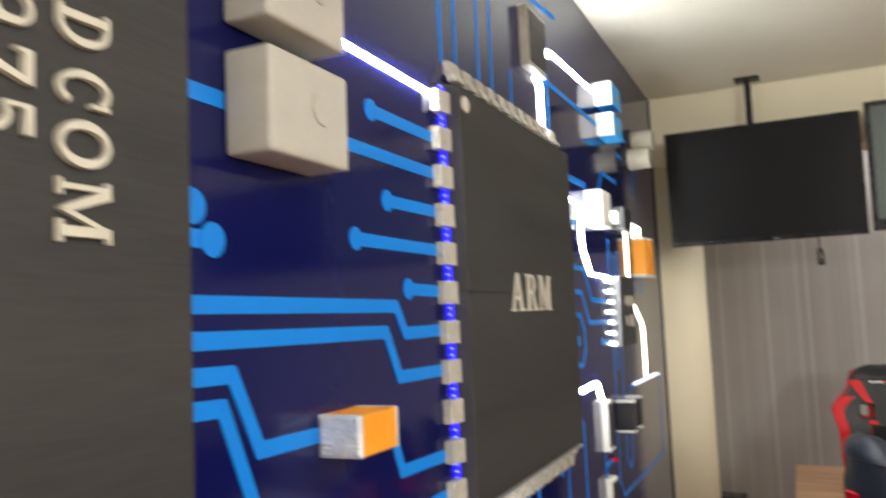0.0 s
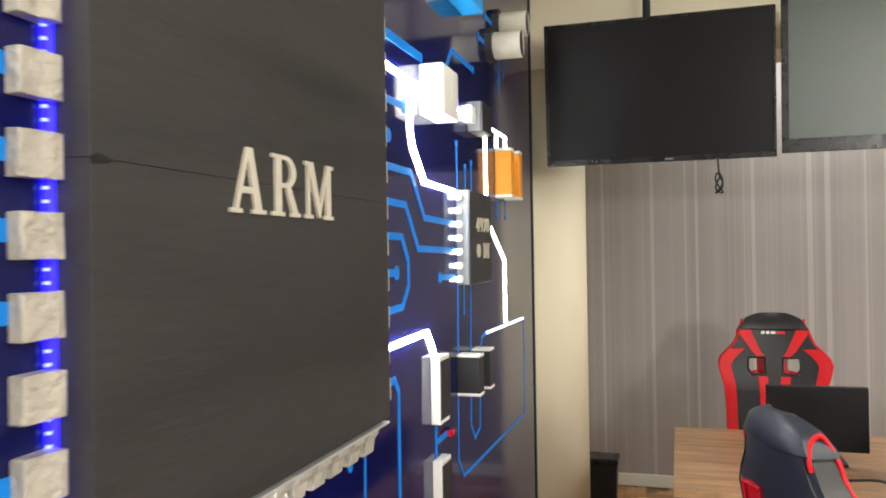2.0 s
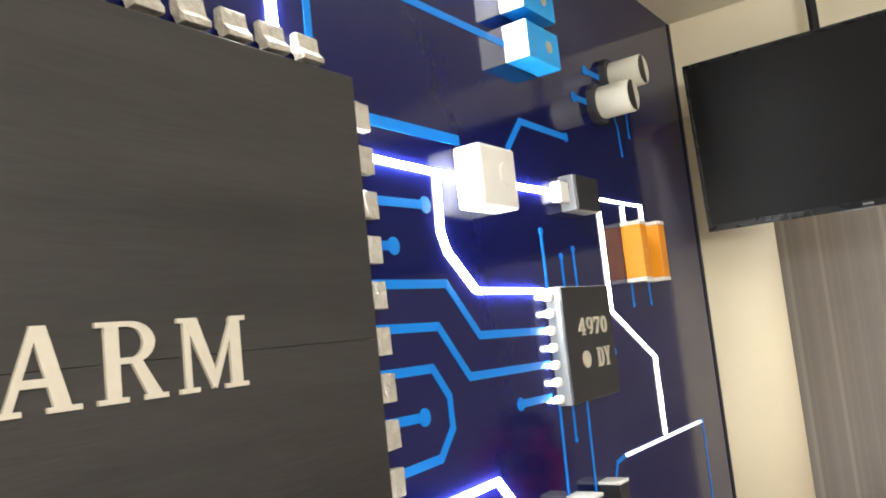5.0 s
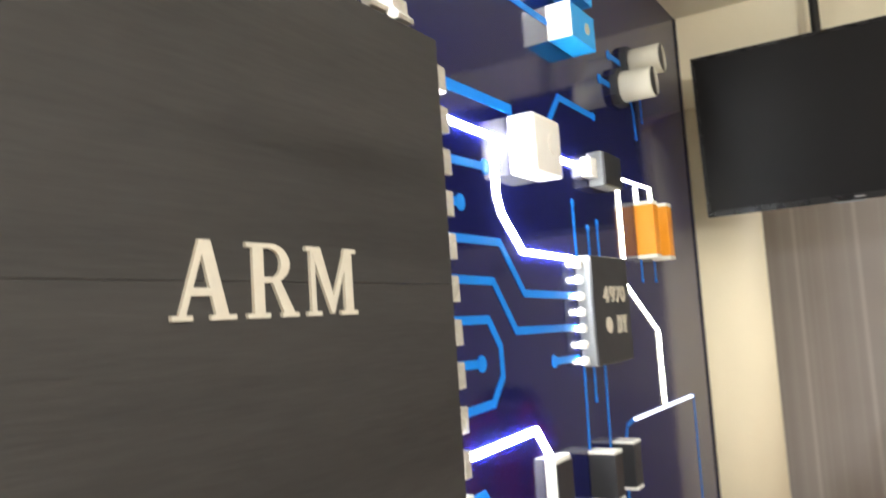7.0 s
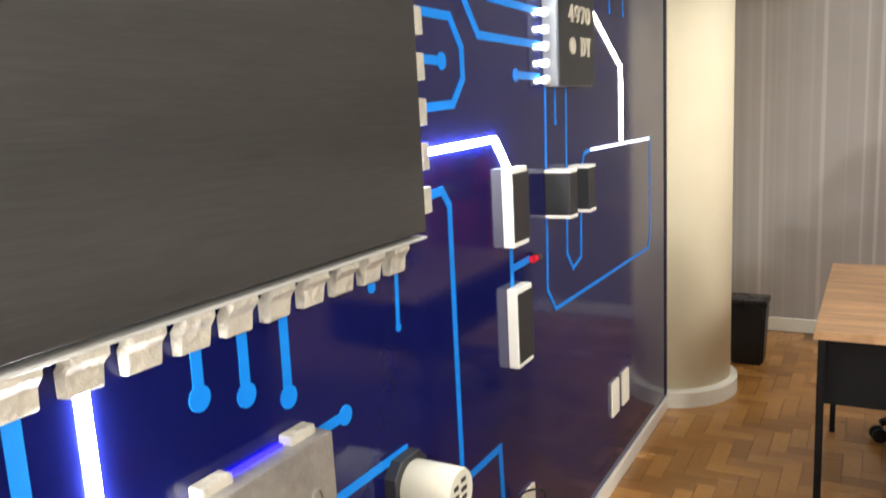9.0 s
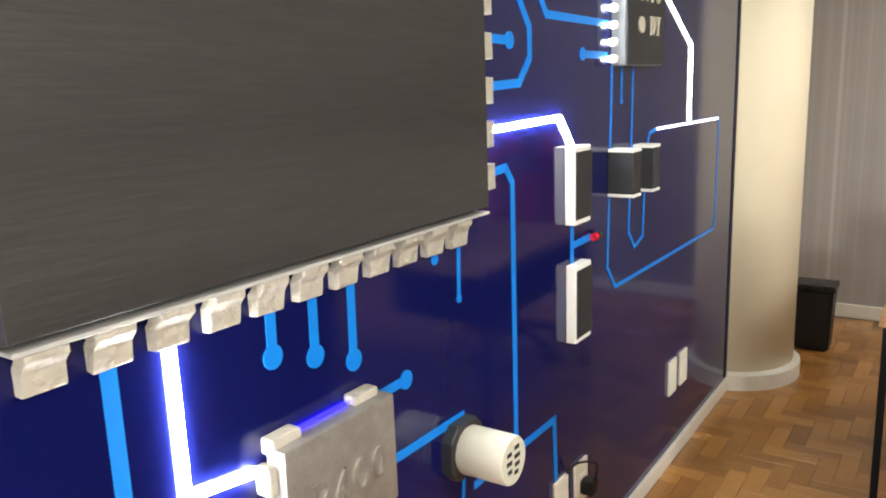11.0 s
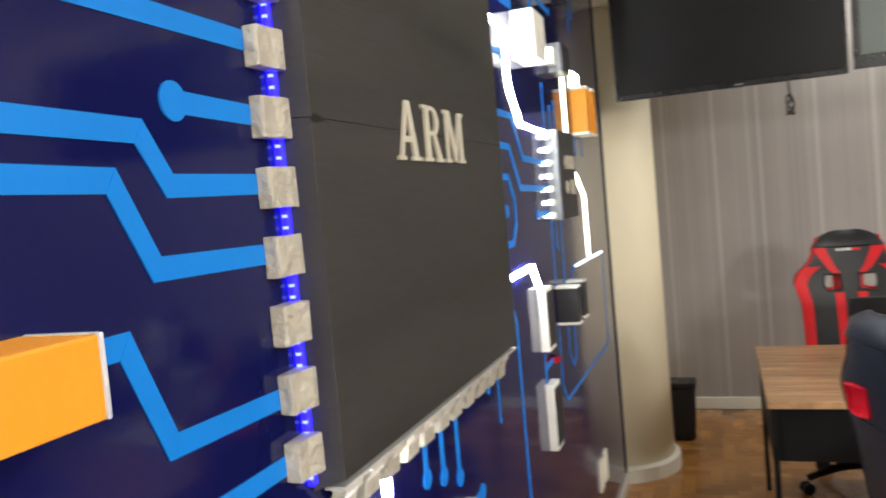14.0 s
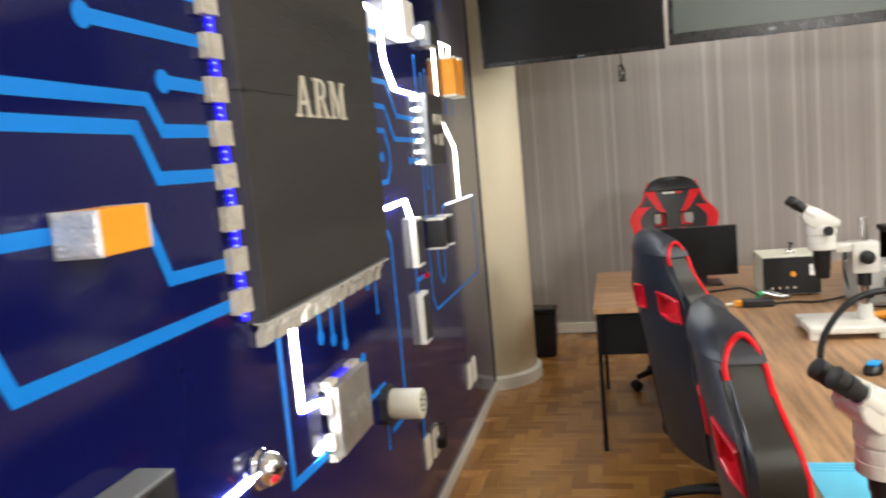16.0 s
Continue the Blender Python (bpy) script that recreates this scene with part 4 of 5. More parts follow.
def backrest_mesh():
    us = sorted({round(-1 + k / 8, 4) for k in range(17)} | {v for h in HOLES for v in h})
    zs = sorted({0.42, 0.47, 0.53, 0.60, 0.67, 0.74, 0.81, 0.88, 0.94, HZ0, 1.02, 1.05, HZ1, 1.11, 1.14, 1.17, 1.205, 1.24, 1.265, 1.285, 1.30, 1.31, 1.315})
    bm = bmesh.new()
    
    def flare(u):
        """The openings widen towards the back."""
        a = abs(u)
        return math.copysign(a * 1.65 if a < 0.17 else 0.28 + (a - 0.17) / 0.29 * 0.48 if a < 0.46 else 0.76 + (a - 0.46) / 0.54 * 0.24, u)

    grid = {(i, j, s): bm.verts.new(back_surface(u if s == 0 else flare(u), z, s == 0)) for i, u in enumerate(us) for j, z in enumerate(zs) for s in (0, 1)}
    nu, nz = len(us), len(zs)

    def hole(i, j):
        um, zm = (us[i] + us[i + 1]) / 2, (zs[j] + zs[j + 1]) / 2
        return any(a < um < b for a, b in HOLES) and HZ0 < zm < HZ1

    for i in range(nu - 1):
        for j in range(nz - 1):
            if hole(i, j):
                for di, dj, ends in ((-1, 0, ((i, j), (i, j + 1))), (1, 0, ((i + 1, j), (i + 1, j + 1))), (0, -1, ((i, j), (i + 1, j))), (0, 1, ((i, j + 1), (i + 1, j + 1)))):
                    if not hole(i + di, j + dj):
                        (a, b), (c, d) = ends
                        bm.faces.new((grid[a, b, 0], grid[c, d, 0], grid[c, d, 1], grid[a, b, 1])).material_index = 1
            else:
                for s in (0, 1):
                    q = [grid[i, j, s], grid[i + 1, j, s], grid[i + 1, j + 1, s], grid[i, j + 1, s]]
                    bm.faces.new(q if s == 0 else q[::-1])
    for j in range(nz - 1):
        for i in (0, nu - 1):
            bm.faces.new((grid[i, j, 0], grid[i, j + 1, 0], grid[i, j + 1, 1], grid[i, j, 1])).material_index = 2
    for i in range(nu - 1):
        for j in (0, nz - 1):
            bm.faces.new((grid[i, j, 0], grid[i + 1, j, 0], grid[i + 1, j, 1], grid[i, j, 1]))
    return bm


def patch(front, fu, z0, z1, off, nz=14, nu=5):
    """A thin upholstery panel on the backrest; fu(z) gives its two sides."""
    bm = bmesh.new()
    rows = []
    for j in range(nz + 1):
        z = z0 + (z1 - z0) * j / nz
        a, b = fu(z)
        rows.append([[bm.verts.new(back_surface(a + (b - a) * i / nu, z, front, o)) for i in range(nu + 1)] for o in (off, -0.004)])
    for r0, r1 in zip(rows, rows[1:]):
        for i in range(nu):
            bm.faces.new((r0[0][i], r0[0][i + 1], r1[0][i + 1], r1[0][i]))
        for i in (0, nu):
            bm.faces.new((r0[0][i], r1[0][i], r1[1][i], r0[1][i]))
    for r in (rows[0], rows[-1]):
        for i in range(nu):
            bm.faces.new((r[0][i], r[0][i + 1], r[1][i + 1], r[1][i]))
    return bm


def racing_chair(at, turn, label, drop=0.0, hide=LEATHER):
    ob = thing("racing_chair", label, "chair", at, turn, "racing chairs")
    back = part("backrest", backrest_mesh(), hide, ob, "dark faux-leather backrest with two red-lined openings", True)
    back.data.materials.append(REDP)
    back.data.materials.append(LEATHER3)
    part("back_cover", patch(False, lambda z: (-0.93, 0.93), 0.44, 0.985, 0.004, 12, 16), LEATHER2, back, "slate grey back panel", True)
    part("back_cover", patch(False, lambda z: (-0.93, 0.93), 1.10, 1.255, 0.004, 5, 16), LEATHER2, back, "slate grey back panel", True)
    for s in (-1, 1):
        part("red_panel", patch(True, lambda z, s=s: (s * 0.985, s * (0.77 - 0.14 * max(0.0, z - 1.06) / 0.075)), 0.46, 1.135, 0.004, 22, 4), RED, back, "red side bolster panel", True)
        part("red_panel", patch(True, lambda z, s=s: (s * min(0.985, 0.30 + 0.72 * (z - 1.095) / 0.133), s * (0.17 + 0.50 * (z - 1.095) / 0.140)), 1.095, 1.238, 0.004, 10, 4), RED, back, "red wedge panel beside the headrest", True)
        part("red_panel", patch(True, lambda z, s=s: (s * 0.12, s * 0.30), 0.50, 0.992, 0.004, 12, 2), RED, back, "narrow red stripe", True)
        pts = [back_surface(s * u, z, False, 0.002) for u, z in ((0.27, 1.094), (0.53, 1.088), (0.77, 1.076), (0.79, 0.996), (0.53, 0.994), (0.27, 1.010))]
        part("vent_frame", tube(pts, 0.0075, 8, True), REDP, back, "red plastic vent frame", True)
        ip = [back_surface(u, z, True, 0.002) for u, z in ((s * 0.16, 1.010), (s * 0.165, 1.088), (s * 0.46, 1.090), (s * 0.47, 1.035), (s * 0.40, 0.998))]
        part("vent_frame", tube(ip, 0.006, 8, True), PLASTIC, back, "black vent rim", True)
        line = [back_surface(s * 0.985, z, True, 0.003) for z in [0.46 + k * 0.035 for k in range(22)]]
        part("piping", tube(line, 0.0058, 6), RED, back, "red piping", True)
    # Headrest hood over the top with a red rim
    bm = bmesh.new()
    rows = []
    zs = [1.232, 1.238, 1.252, 1.27, 1.285, 1.297, 1.308, 1.315]
    n = 15
    for z in zs:
        o = 0.004 if z < 1.235 else 0.010
        f = [back_surface(-1 + 2 * i / (n - 1), z, True, o) for i in range(n)]
        b = [back_surface(1 - 2 * i / (n - 1), z, False, o) for i in range(n)]
        rows.append([bm.verts.new((p.x * 1.03, p.y, p.z)) for p in f + b])
    m = len(rows[0])
    for r0, r1 in zip(rows, rows[1:]):
        for i in range(m):
            bm.faces.new((r0[i], r0[(i + 1) % m], r1[(i + 1) % m], r1[i]))
    bm.faces.new(rows[-1])
    hood = part("headrest_hood", bm, hide, back, "dark headrest hood", True)
    for s in (-1, 1):
        seam = [back_surface(s * 0.90, 0.47 + k * 0.05, False, 0.0052) for k in range(16)]
        part("seam", tube(seam, 0.0028, 6), BLACK, back, "dark stitched seam", True)
        lift = lambda q, z: Vector((q.x * 0.93, q.y, z))
        arc = smooth_path([back_surface(s * 0.97, 1.205, False, 0.004), back_surface(s, 1.230, False, 0.007), lift(back_surface(s, 1.235, False, -0.008), 1.266),
                           lift((back_surface(s, 1.235, False) + back_surface(s, 1.235, True)) / 2, 1.285), lift(back_surface(s, 1.235, True, -0.008), 1.262),
                           back_surface(s, 1.222, True, 0.004), back_surface(s * 0.985, 1.175, True, 0.0)], 6)
        part("piping", tube(arc, 0.0062, 8), RED, back, "red piping round the headrest wing", True)
    for k, (a, b, mat_) in enumerate(((-0.33, -0.10, RED), (-0.07, 0.06, WHITE), (0.10, 0.20, WHITE), (0.24, 0.34, WHITE))):
        part("emblem", patch(True, lambda z, a=a, b=b: (a, b), 1.212, 1.225, 0.0062, 2, 2), mat_, back, "small embroidered bar")
    # Seat with bolsters
    bm = bmesh.new()
    add_box(bm, (-0.235, -0.20, 0.40), (0.235, 0.30, 0.475), 0.03, 3)
    seat = part("seat", bm, LEATHER, ob, "black padded seat", True)
    for s in (-1, 1):
        bm = tube(smooth_path([(s * 0.235, -0.18, 0.46), (s * 0.25, 0.0, 0.475), (s * 0.245, 0.18, 0.47), (s * 0.215, 0.30, 0.445)]), 0.05, 12)
        part("bolster", bm, RED, seat, "red seat bolster", True)
        arm = part("armrest", box((s * 0.30 - 0.045, -0.13, 0.665), (s * 0.30 + 0.045, 0.15, 0.695), 0.012, 3), PLASTIC, ob, "black armrest pad", True)
        part("post", box((s * 0.30 - 0.018, -0.04, 0.40), (s * 0.30 + 0.018, 0.03, 0.668), 0.008, 2), PLASTIC, arm)
    part("mechanism", box((-0.11, -0.12, 0.345), (0.11, 0.14, 0.402), 0.01, 2), PLASTIC, ob, "black tilt mechanism")
    part("gas_lift", lathe((0, 0, 0.09), (0, 0, 1), [(0, 0.032), (0.13, 0.032), (0.131, 0.018), (0.26, 0.018)], 20), PLASTIC, ob, "black gas lift", True)
    for k in range(5):
        a = radians(72 * k + 18)
        d = Vector((math.cos(a), math.sin(a), 0))
        leg = part("base_leg", tube(smooth_path([d * 0.02 + Vector((0, 0, 0.135)), d * 0.16 + Vector((0, 0, 0.125)), d * 0.31 + Vector((0, 0, 0.082))]), [0.028 - 0.0009 * q for q in range(13)], 8), PLASTIC, ob, "black base leg", True)
        side = Vector((-d.y, d.x, 0))
        for w in (-0.02, 0.02):
            part("caster", lathe(d * 0.315 + side * (w - 0.009) + Vector((0, 0, 0.031)), side, [(0, 0.027), (0.003, 0.031), (0.015, 0.031), (0.018, 0.027)], 18), RUBBER, leg, "black caster wheel", True)
    for s in (-1, 1):
        part("hinge", lathe((s * 0.225, -0.17, 0.44), (s, 0, 0), [(0, 0.05), (0.03, 0.05), (0.035, 0.04)], 20), PLASTIC, ob, "black recliner hinge", True)
    for o in ob.children:
        if not o.name.startswith(("base_leg", "gas_lift")):
            o.location.z -= drop
    return ob


racing_chair((0.435, 5.16, 0), 180, "black and red racing chair behind the desk end, facing the room", 0.012)
racing_chair((0.510, 3.30, 0), -70, "slate and red racing chair turned to the workbench", 0.088, LEATHER2)
racing_chair((0.590, 1.80, 0), -87, "slate and red racing chair close beside the repair mat", 0.078, LEATHER2)

# ---- things on the desks ----
TOP = 0.7502
mon = thing("monitor", "black computer monitor standing on the desk end", "monitor", (0.507, 4.56, TOP))
part("case", box((-0.196, 0, 0.052), (0.196, 0.03, 0.322), 0.005, 2), PANEL, mon, "black plastic back")
part("screen", box((-0.186, 0.029, 0.066), (0.186, 0.0315, 0.312)), SCREEN, mon, "dark screen")
part("neck", box((-0.04, 0.03, 0.006), (0.04, 0.05, 0.12), 0.006, 2), PLASTIC, mon)
part("foot", box((-0.11, -0.04, 0), (0.11, 0.13, 0.012), 0.004, 2), PLASTIC, mon)

psu = thing("bench_power_supply", "beige-topped bench power supply with a black front", "power supply", (0.758, 4.16, TOP), 0)
part("case", box((0, 0.004, 0.008), (0.27, 0.26, 0.198), 0.004, 2), PSUTOP, psu)
part("front_panel", box((0.003, -0.004, 0.012), (0.267, 0.005, 0.192), 0.002, 1), PLASTIC, psu, "black front panel")
part("knob", lathe((0.14, -0.003, 0.11), (0, -1, 0), [(0, 0.014), (0.016, 0.011)], 16), ORANGE, psu, "orange knob")
part("label_plate", box((0.215, -0.0055, 0.10), (0.25, -0.003, 0.155)), WHITE, psu, "white label")
for k in range(4):
    part("terminal", lathe((0.04 + 0.035 * k, -0.003, 0.045), (0, -1, 0), [(0, 0.008), (0.014, 0.007)], 12), STEEL, psu)
for x in (0.03, 0.22):
    for y in (0.03, 0.22):
        part("foot", lathe((x, y, 0), (0, 0, 1), [(0, 0.012), (0.009, 0.012)], 12), RUBBER, psu)
tool = thing("clamp", "small metal clamp lying on the power supply", "tool", (0.90, 4.24, TOP + 0.198))
part("jaw", box((-0.02, -0.02, 0), (0.025, 0.015, 0.018), 0.004, 2), STEEL, tool)
part("screw", lathe((0, 0, 0.016), (0.3, 0.2, 1), [(0, 0.006), (0.03, 0.006), (0.031, 0.012), (0.04, 0.012)], 12), RUBBER, tool)

iron = thing("soldering_iron", "soldering tweezers with a green collar leaning on the desk", "tool", (0.74, 4.05, TOP))
part("handle", tube([(0.01, 0.10, 0.030), (-0.02, 0.03, 0.022)], 0.011, 10), GREEN, iron, "green handle", True)
part("tip", tube([(0.01, 0.09, 0.028), (0.10, 0.02, 0.012)], [0.016, 0.009], 10), STEEL, iron, "silver sleeve", True)
part("tip", tube([(0.03, 0.10, 0.028), (0.125, 0.03, 0.012)], [0.016, 0.009], 10), STEEL, iron, "silver sleeve", True)
bm = tube(smooth_path([(0.73, 4.07, TOP + 0.024), (0.66, 4.16, TOP + 0.05), (0.55, 4.22, TOP + 0.03), (0.48, 4.30, TOP + 0.006), (0.40, 4.45, TOP + 0.006)]), 0.0055, 8)
tagged(link("iron_cable", bm, RUBBER), "black cable of the soldering tool on the desk", "cable")
pbox = thing("power_adapter", "small black power adapter with an orange plug on the workbench", "adapter", (0.61, 3.93, TOP))
part("body", box((0.02, 0, 0), (0.16, 0.06, 0.035), 0.005, 2), PLASTIC, pbox)
part("plug", box((-0.015, 0.015, 0.004), (0.022, 0.05, 0.03), 0.004, 2), ORANGE, pbox, "orange plug end")
part("lead", tube([(-0.05, 0.035, 0.012), (-0.012, 0.032, 0.015)], 0.007, 8), OUTLET, pbox, "white connector")
bm = tube(smooth_path([(0.77, 3.96, TOP + 0.012), (0.86, 4.00, TOP + 0.006), (0.96, 3.98, TOP + 0.006), (1.08, 4.05, TOP + 0.006), (1.16, 4.15, TOP + 0.006)]), 0.005, 8)
tagged(link("adapter_cable", bm, RUBBER), "black cable on the workbench", "cable")
rework = thing("rework_station", "light grey rework station box on the workbench", "soldering station", (1.10, 3.83, TOP))
part("case", box((0, 0, 0.006), (0.262, 0.24, 0.185), 0.012, 3), LGREY, rework)
part("front_panel", box((0.012, -0.004, 0.02), (0.25, 0.004, 0.172), 0.003, 1), LGREY, rework)
for k in range(8):
    part("vent_slot", box((0.10, -0.006, 0.05 + k * 0.011), (0.145, -0.002, 0.055 + k * 0.011)), PLASTIC, rework, "dark vent slot")
part("knob", lathe((0.045, -0.003, 0.06), (0, -1, 0), [(0, 0.016), (0.014, 0.014)], 16), PLASTIC, rework)
part("foot", box((0.01, 0.01, 0), (0.25, 0.23, 0.008)), RUBBER, rework)
bm = tube(smooth_path([(1.20, 4.08, TOP + 0.02), (1.16, 4.16, TOP + 0.16), (1.12, 4.10, TOP + 0.22), (1.10, 4.02, TOP + 0.12), (1.12, 3.95, TOP + 0.012)]), 0.011, 10)
tagged(link("air_hose", bm, RUBBER), "black hose coiled behind the rework station", "hose")


def stereo_microscope(at, turn, label, height=0.0):
    ob = thing("stereo_microscope", label, "microscope", at, turn, "microscopes")
    base = part("base", box((-0.13, -0.155, 0.022), (0.13, 0.13, 0.052), 0.008, 3), SCOPEW, ob, "ivory base plate", True)
    for x in (-0.11, 0.11):
        for y in (-0.135, 0.11):
            part("foot", box((x - 0.018, y - 0.018, 0), (x + 0.018, y + 0.018, 0.024), 0.003, 1), SCOPEW, base)
    part("column_socket", lathe((0, 0.08, 0.05), (0, 0, 1), [(0, 0.030), (0.06, 0.026)], 24), SCOPEW, ob, "ivory column socket", True)
    part("column", lathe((0, 0.08, 0.05), (0, 0, 1), [(0, 0.0155), (0.402, 0.0155), (0.406, 0.012)], 24), STEEL, ob, "steel column", True)
    if height > -0.1:
        part("collar", lathe((0, 0.08, 0.165 + height), (0, 0, 1), [(0, 0.026), (0.05, 0.026)], 24), RUBBER, ob, "black collar", True)
    z = 0.245 + height
    arm = part("focus_block", box((-0.042, 0.03, z - 0.028), (0.042, 0.125, z + 0.094), 0.006, 3), SCOPEW, ob, "ivory focusing block", True)
    for s in (-1, 1):
        part("focus_knob", lathe((s * 0.041, 0.075, z + 0.038), (s, 0, 0), [(0, 0.013), (0.012, 0.013), (0.013, 0.027), (0.034, 0.026), (0.037, 0.022)], 24), RUBBER, arm, "black focus knob", True)
    part("arm", box((-0.028, -0.03, z + 0.056), (0.028, 0.04, z + 0.092), 0.006, 2), SCOPEW, ob, "ivory holder arm", True)
    hy = -0.072
    part("holder_ring", lathe((0, hy, z + 0.070), (0, 0, 1), [(0, 0.050), (0.003, 0.053), (0.026, 0.053), (0.029, 0.050)], 32), SCOPEW, ob, "ivory holder ring", True)
    low = 0.0 if height < -0.1 else -0.045
    part("objective", lathe((0, hy, z + low), (0, 0, 1), [(0, 0.024), (0.004, 0.027), (0.03, 0.028), (0.034, 0.031), (0.075 - low, 0.034)], 32), RUBBER, ob, "black objective", True)
    zh = z + 0.014
    head = part("head", lathe((0, hy, zh + 0.084), (0, 0, 1), [(0, 0.050), (0.003, 0.0525), (0.026, 0.0525), (0.028, 0.0505), (0.032, 0.0505), (0.034, 0.055), (0.066, 0.055), (0.074, 0.050)], 36), SCOPEW, ob, "ivory drum-shaped head", True)
    bm = add_prism(bmesh.new(), [(hy + y, zh + w) for y, w in ((0.056, 0.146), (0.060, 0.172), (0.018, 0.200), (-0.034, 0.232), (-0.050, 0.231), (-0.078, 0.194), (-0.070, 0.172), (-0.042, 0.146))], -0.050, 0.050)
    bmesh.ops.bevel(bm, geom=bm.edges[:], offset=0.008, segments=3, affect="EDGES", profile=0.6)
    part("prism_housing", bm, SCOPEW, head, "angular ivory prism housing", True)
    for s in (-1, 1):
        part("zoom_knob", lathe((s * 0.052, hy + 0.012, zh + 0.134), (s, 0, 0), [(0, 0.018), (0.016, 0.018), (0.020, 0.015)], 20), RUBBER, head, "black zoom knob", True)
        p, d = Vector((s * 0.030, hy - 0.054, zh + 0.211)), Vector((0, -0.78, 0.62))
        part("tube", lathe(p, d, [(-0.03, 0.024), (0.012, 0.023), (0.014, 0.020)], 20), SCOPEW, head, "ivory eyepiece tube", True)
        part("eyepiece", lathe(p + d * 0.013, d, [(0, 0.018), (0.018, 0.018), (0.019, 0.0205), (0.036, 0.0205), (0.038, 0.0175), (0.043, 0.0175), (0.045, 0.021), (0.061, 0.021), (0.064, 0.015)], 20), RUBBER, head, "black eyepiece", True)
    return ob


stereo_microscope((0.932, 3.42, TOP), -90, "ivory stereo microscope on a heavy base, further along the workbench", 0.022)
stereo_microscope((0.610, 1.635, TOP + 0.0045), -74, "ivory stereo microscope standing on a light blue mat", -0.125)

mat_ob = thing("repair_mat", "light blue silicone repair mat under the nearer microscope", "mat", (0.50, 1.45, TOP))
part("sheet", box((0, 0, 0), (0.62, 0.665, 0.0045), 0.002, 1), MAT, mat_ob)
for k in range(3):
    part("ridge", box((0.012, 0.61 + 0.017 * k, 0.004), (0.608, 0.617 + 0.017 * k, 0.0065)), MAT, mat_ob, "raised ridge")
bm = tube(smooth_path([(0.72, 1.98, TOP + 0.01), (0.78, 2.03, TOP + 0.014), (0.84, 2.02, TOP + 0.012), (0.90, 1.95, TOP + 0.010)]), 0.004, 8)
tagged(link("blue_cable", bm, SKYBOX), "thin blue cable on the mat", "cable")

kb = thing("keyboard", "black computer keyboard on the workbench", "keyboard", (0.96, 2.80, TOP), -8)
part("case", box((0, 0, 0), (0.42, 0.15, 0.018), 0.005, 2), PLASTIC, kb)
key = None
for r in range(5):
    for c in range(18):
        if key is None:
            key = part("key", box((0.0, 0.0, 0), (0.0185, 0.022, 0.008), 0.002, 1), PANEL, kb)
            key.location = (0.012, 0.012, 0.018)
        else:
            k2 = key.copy()
            scene.collection.objects.link(k2)
            k2.location = (0.012 + 0.022 * c, 0.012 + 0.0265 * r, 0.018)
mouse = thing("mouse", "small black mouse with a blue glowing top beside the keyboard", "mouse", (0.88, 2.87, TOP), -30)
bm = lathe((0, 0, 0), (0, 0, 1), [(0, 0.034), (0.012, 0.036), (0.026, 0.028), (0.034, 0.010)], 24)
bmesh.ops.scale(bm, vec=(0.85, 1.5, 1), verts=bm.verts[:])
part("body", bm, PLASTIC, mouse, "", True)
part("top_shell", box((-0.018, -0.03, 0.026), (0.018, 0.03, 0.036), 0.006, 2), SKYBOX, mouse, "blue top")
strip = thing("power_strip", "white power strip lying along the shelf", "power strip", (1.262, 3.22, TOP), 0)
part("case", box((0, 0, 0), (0.065, 0.58, 0.04), 0.008, 2), OUTLET, strip)
for k in range(6):
    part("socket", box((0.012, 0.04 + 0.088 * k, 0.0385), (0.053, 0.095 + 0.088 * k, 0.0425), 0.002, 1), LGREY, strip, "pale grey socket")
drv = thing("orange_tool", "orange handled tool lying behind the microscope", "tool", (1.09, 3.60, TOP))
part("handle", tube([(0, 0, 0.02), (0.05, 0.0, 0.022), (0.14, -0.01, 0.02)], [0.015, 0.019, 0.016], 12), ORANGE, drv, "orange grip", True)
part("shaft", tube([(-0.05, 0.005, 0.018), (0.0, 0.0, 0.02)], 0.005, 8), STEEL, drv, "", True)

gun = thing("hot_air_gun", "black hot-air handle in a stand with an arching hose", "soldering tool", (0.935, 2.50, TOP))
part("stand", box((-0.05, -0.05, 0), (0.06, 0.07, 0.03), 0.008, 2), PLASTIC, gun)
part("handle", tube([(0.0, 0.0, 0.03), (-0.012, 0.01, 0.14), (-0.035, 0.02, 0.265)], [0.022, 0.019, 0.014], 14), RUBBER, gun, "black handle", True)
part("ring", tube([(-0.014, 0.011, 0.165), (-0.016, 0.012, 0.178)], 0.0205, 14), GREY, gun, "dark blue-grey ring", True)
part("hose", tube(smooth_path([(-0.035, 0.02, 0.255), (-0.06, 0.02, 0.315), (-0.125, 0.02, 0.345), (-0.22, 0.01, 0.315), (-0.29, 0.0, 0.22), (-0.295, 0.0, 0.12), (-0.22, 0.02, 0.04), (-0.15, 0.05, 0.014), (-0.06, 0.1, 0.012)], 8), 0.0095, 10), RUBBER, gun, "black arching hose", True)

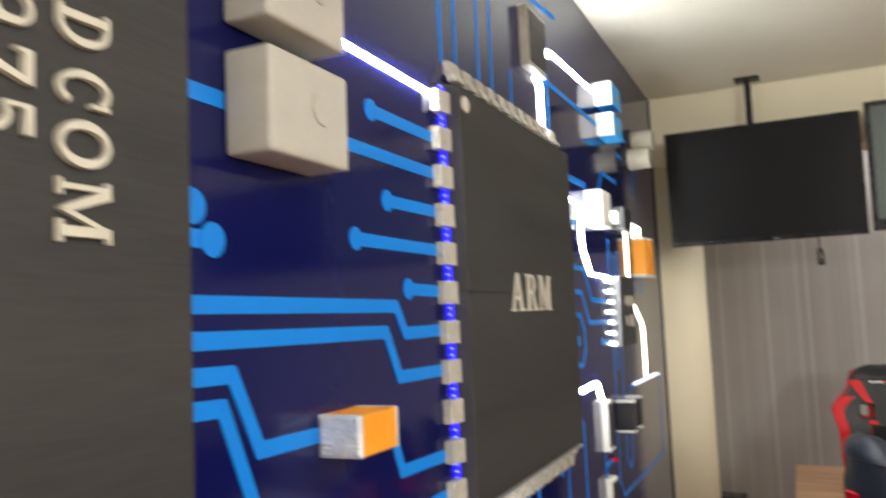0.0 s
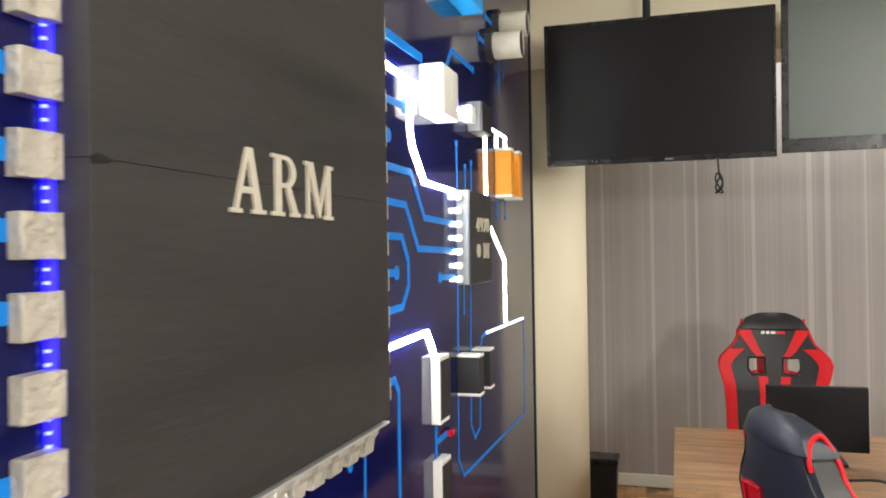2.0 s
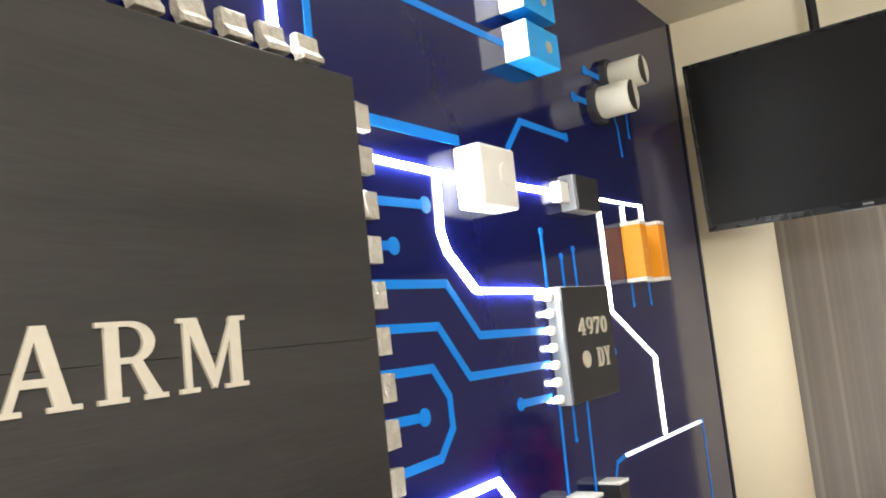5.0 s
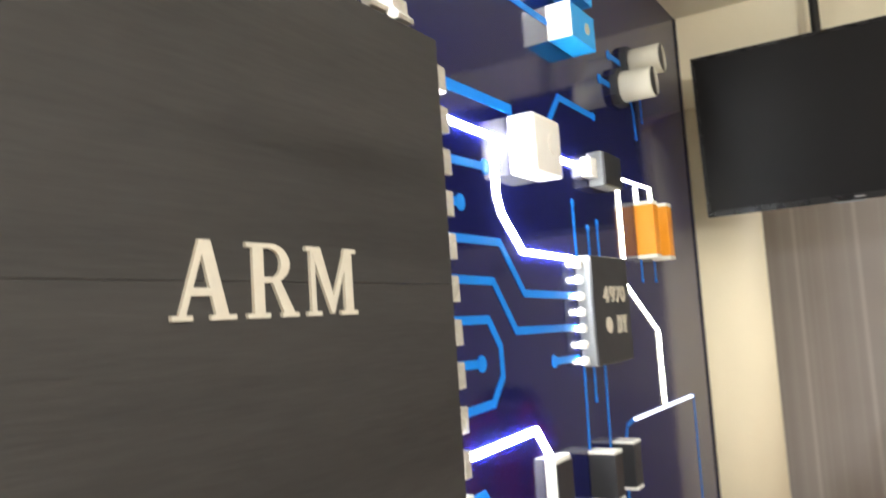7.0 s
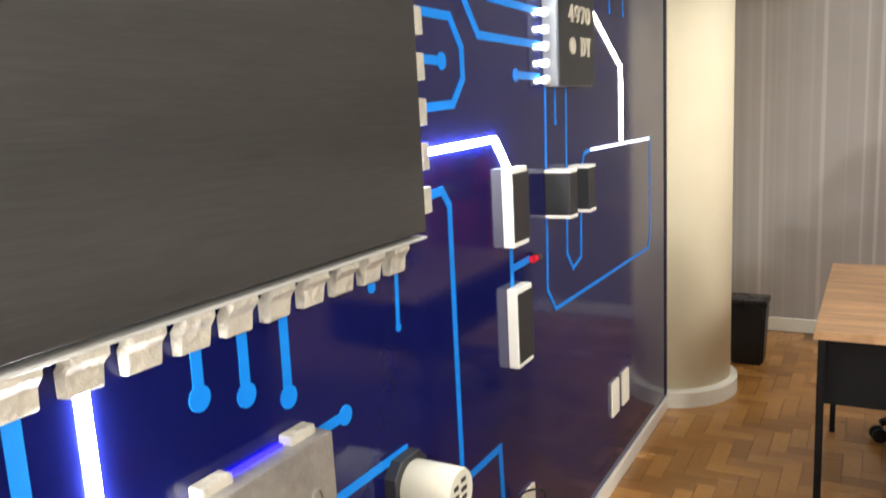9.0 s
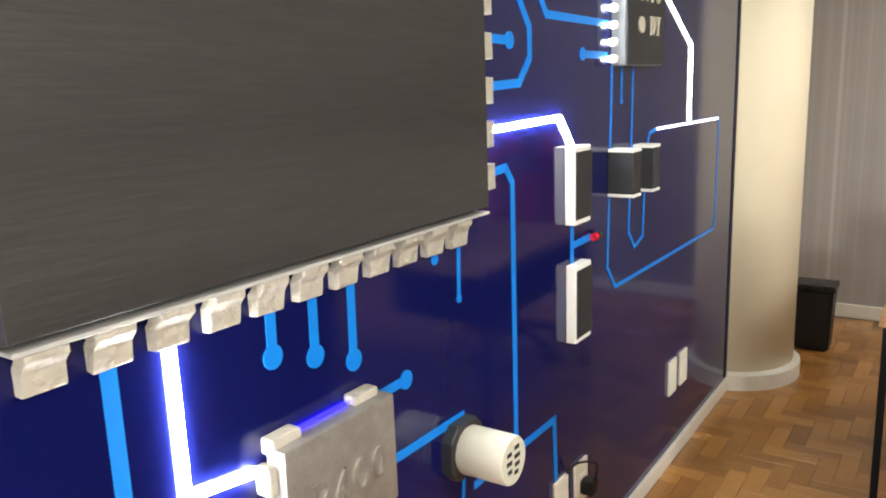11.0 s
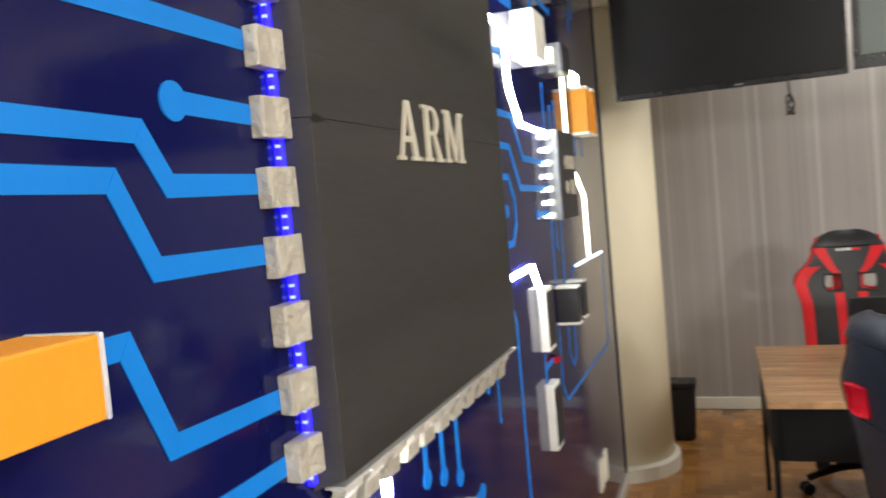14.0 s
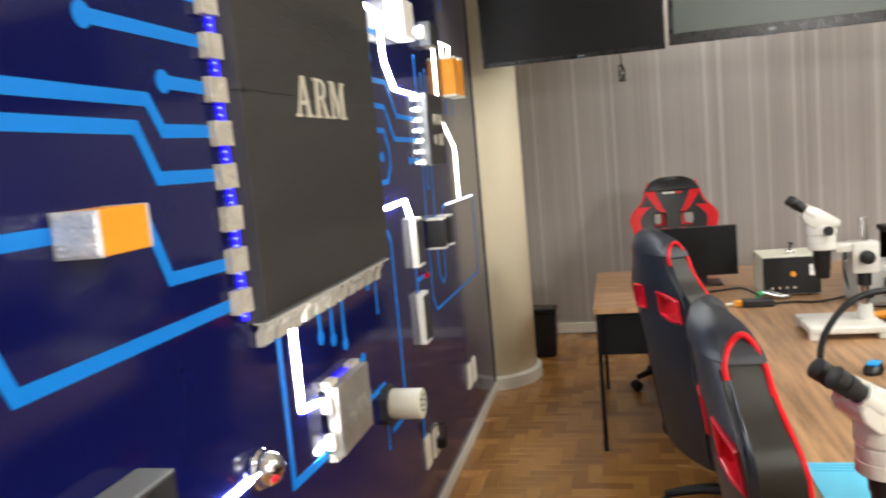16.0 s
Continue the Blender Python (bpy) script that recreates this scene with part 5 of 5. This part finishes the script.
# ---- parquet ----
BW, BL, GAP = 0.07, 0.21, 0.0007
floor = setting("floor", box((-1.45, Y0 - 0.15, -0.1), (X1 + 0.15, Y1 + 0.15, -0.006)), JOINT, "varnished herringbone parquet floor of warm brown wood blocks", "floor")
blocks = {False: box((GAP, GAP, -0.006), (BL - GAP, BW - GAP, 0.0), 0.0), True: box((GAP, GAP, -0.006), (BW - GAP, BL - GAP, 0.0), 0.0)}
meshes = {}
for k, bm in blocks.items():
    bmesh.ops.bevel(bm, geom=[e for e in bm.edges if min(v.co.z for v in e.verts) > -0.001], offset=0.0008, segments=1, affect="EDGES")
    bmesh.ops.recalc_face_normals(bm, faces=bm.faces[:])
    me = bpy.data.meshes.new("block")
    bm.to_mesh(me)
    bm.free()
    me.materials.append(PARQUET)
    meshes[k] = me
verts, faces = [], []
near = 0
for i in range(-60, 130):
    for j in range(-60, 60):
        for upright in (False, True):
            # Herringbone: each step along the diagonal moves one block width in x and y.
            ax = -0.9 + BW * (i + 3 * j) + (0 if not upright else -BW)
            ay = 2.0 + BW * (i - 3 * j)
            w, l = (BW, BL) if upright else (BL, BW)
            if ax < -1.3 or ax + w > X1 or ay < Y0 or ay + l > Y1:
                continue
            if -0.82 < ax < 0.25 and 3.05 < ay < 5.7 and near < 300:
                ob = new("parquet_block", meshes[upright])
                ob.parent = floor
                ob.location = (ax, ay, 0)
                near += 1
            else:
                n = len(verts)
                g = GAP
                verts += [(ax + g, ay + g, -0.006), (ax + w - g, ay + g, -0.006), (ax + w - g, ay + l - g, -0.006), (ax + g, ay + l - g, -0.006),
                          (ax + g, ay + g, 0), (ax + w - g, ay + g, 0), (ax + w - g, ay + l - g, 0), (ax + g, ay + l - g, 0)]
                faces += [(n + a, n + b, n + c, n + d) for a, b, c, d in ((4, 5, 6, 7), (0, 1, 5, 4), (1, 2, 6, 5), (2, 3, 7, 6), (3, 0, 4, 7))]
me = bpy.data.meshes.new("parquet_blocks")
me.from_pydata(verts, [], faces)
me.materials.append(PARQUET_FAR)
rest = new("parquet_blocks", me)
rest.parent = floor
tagged(rest, kind="stuff")
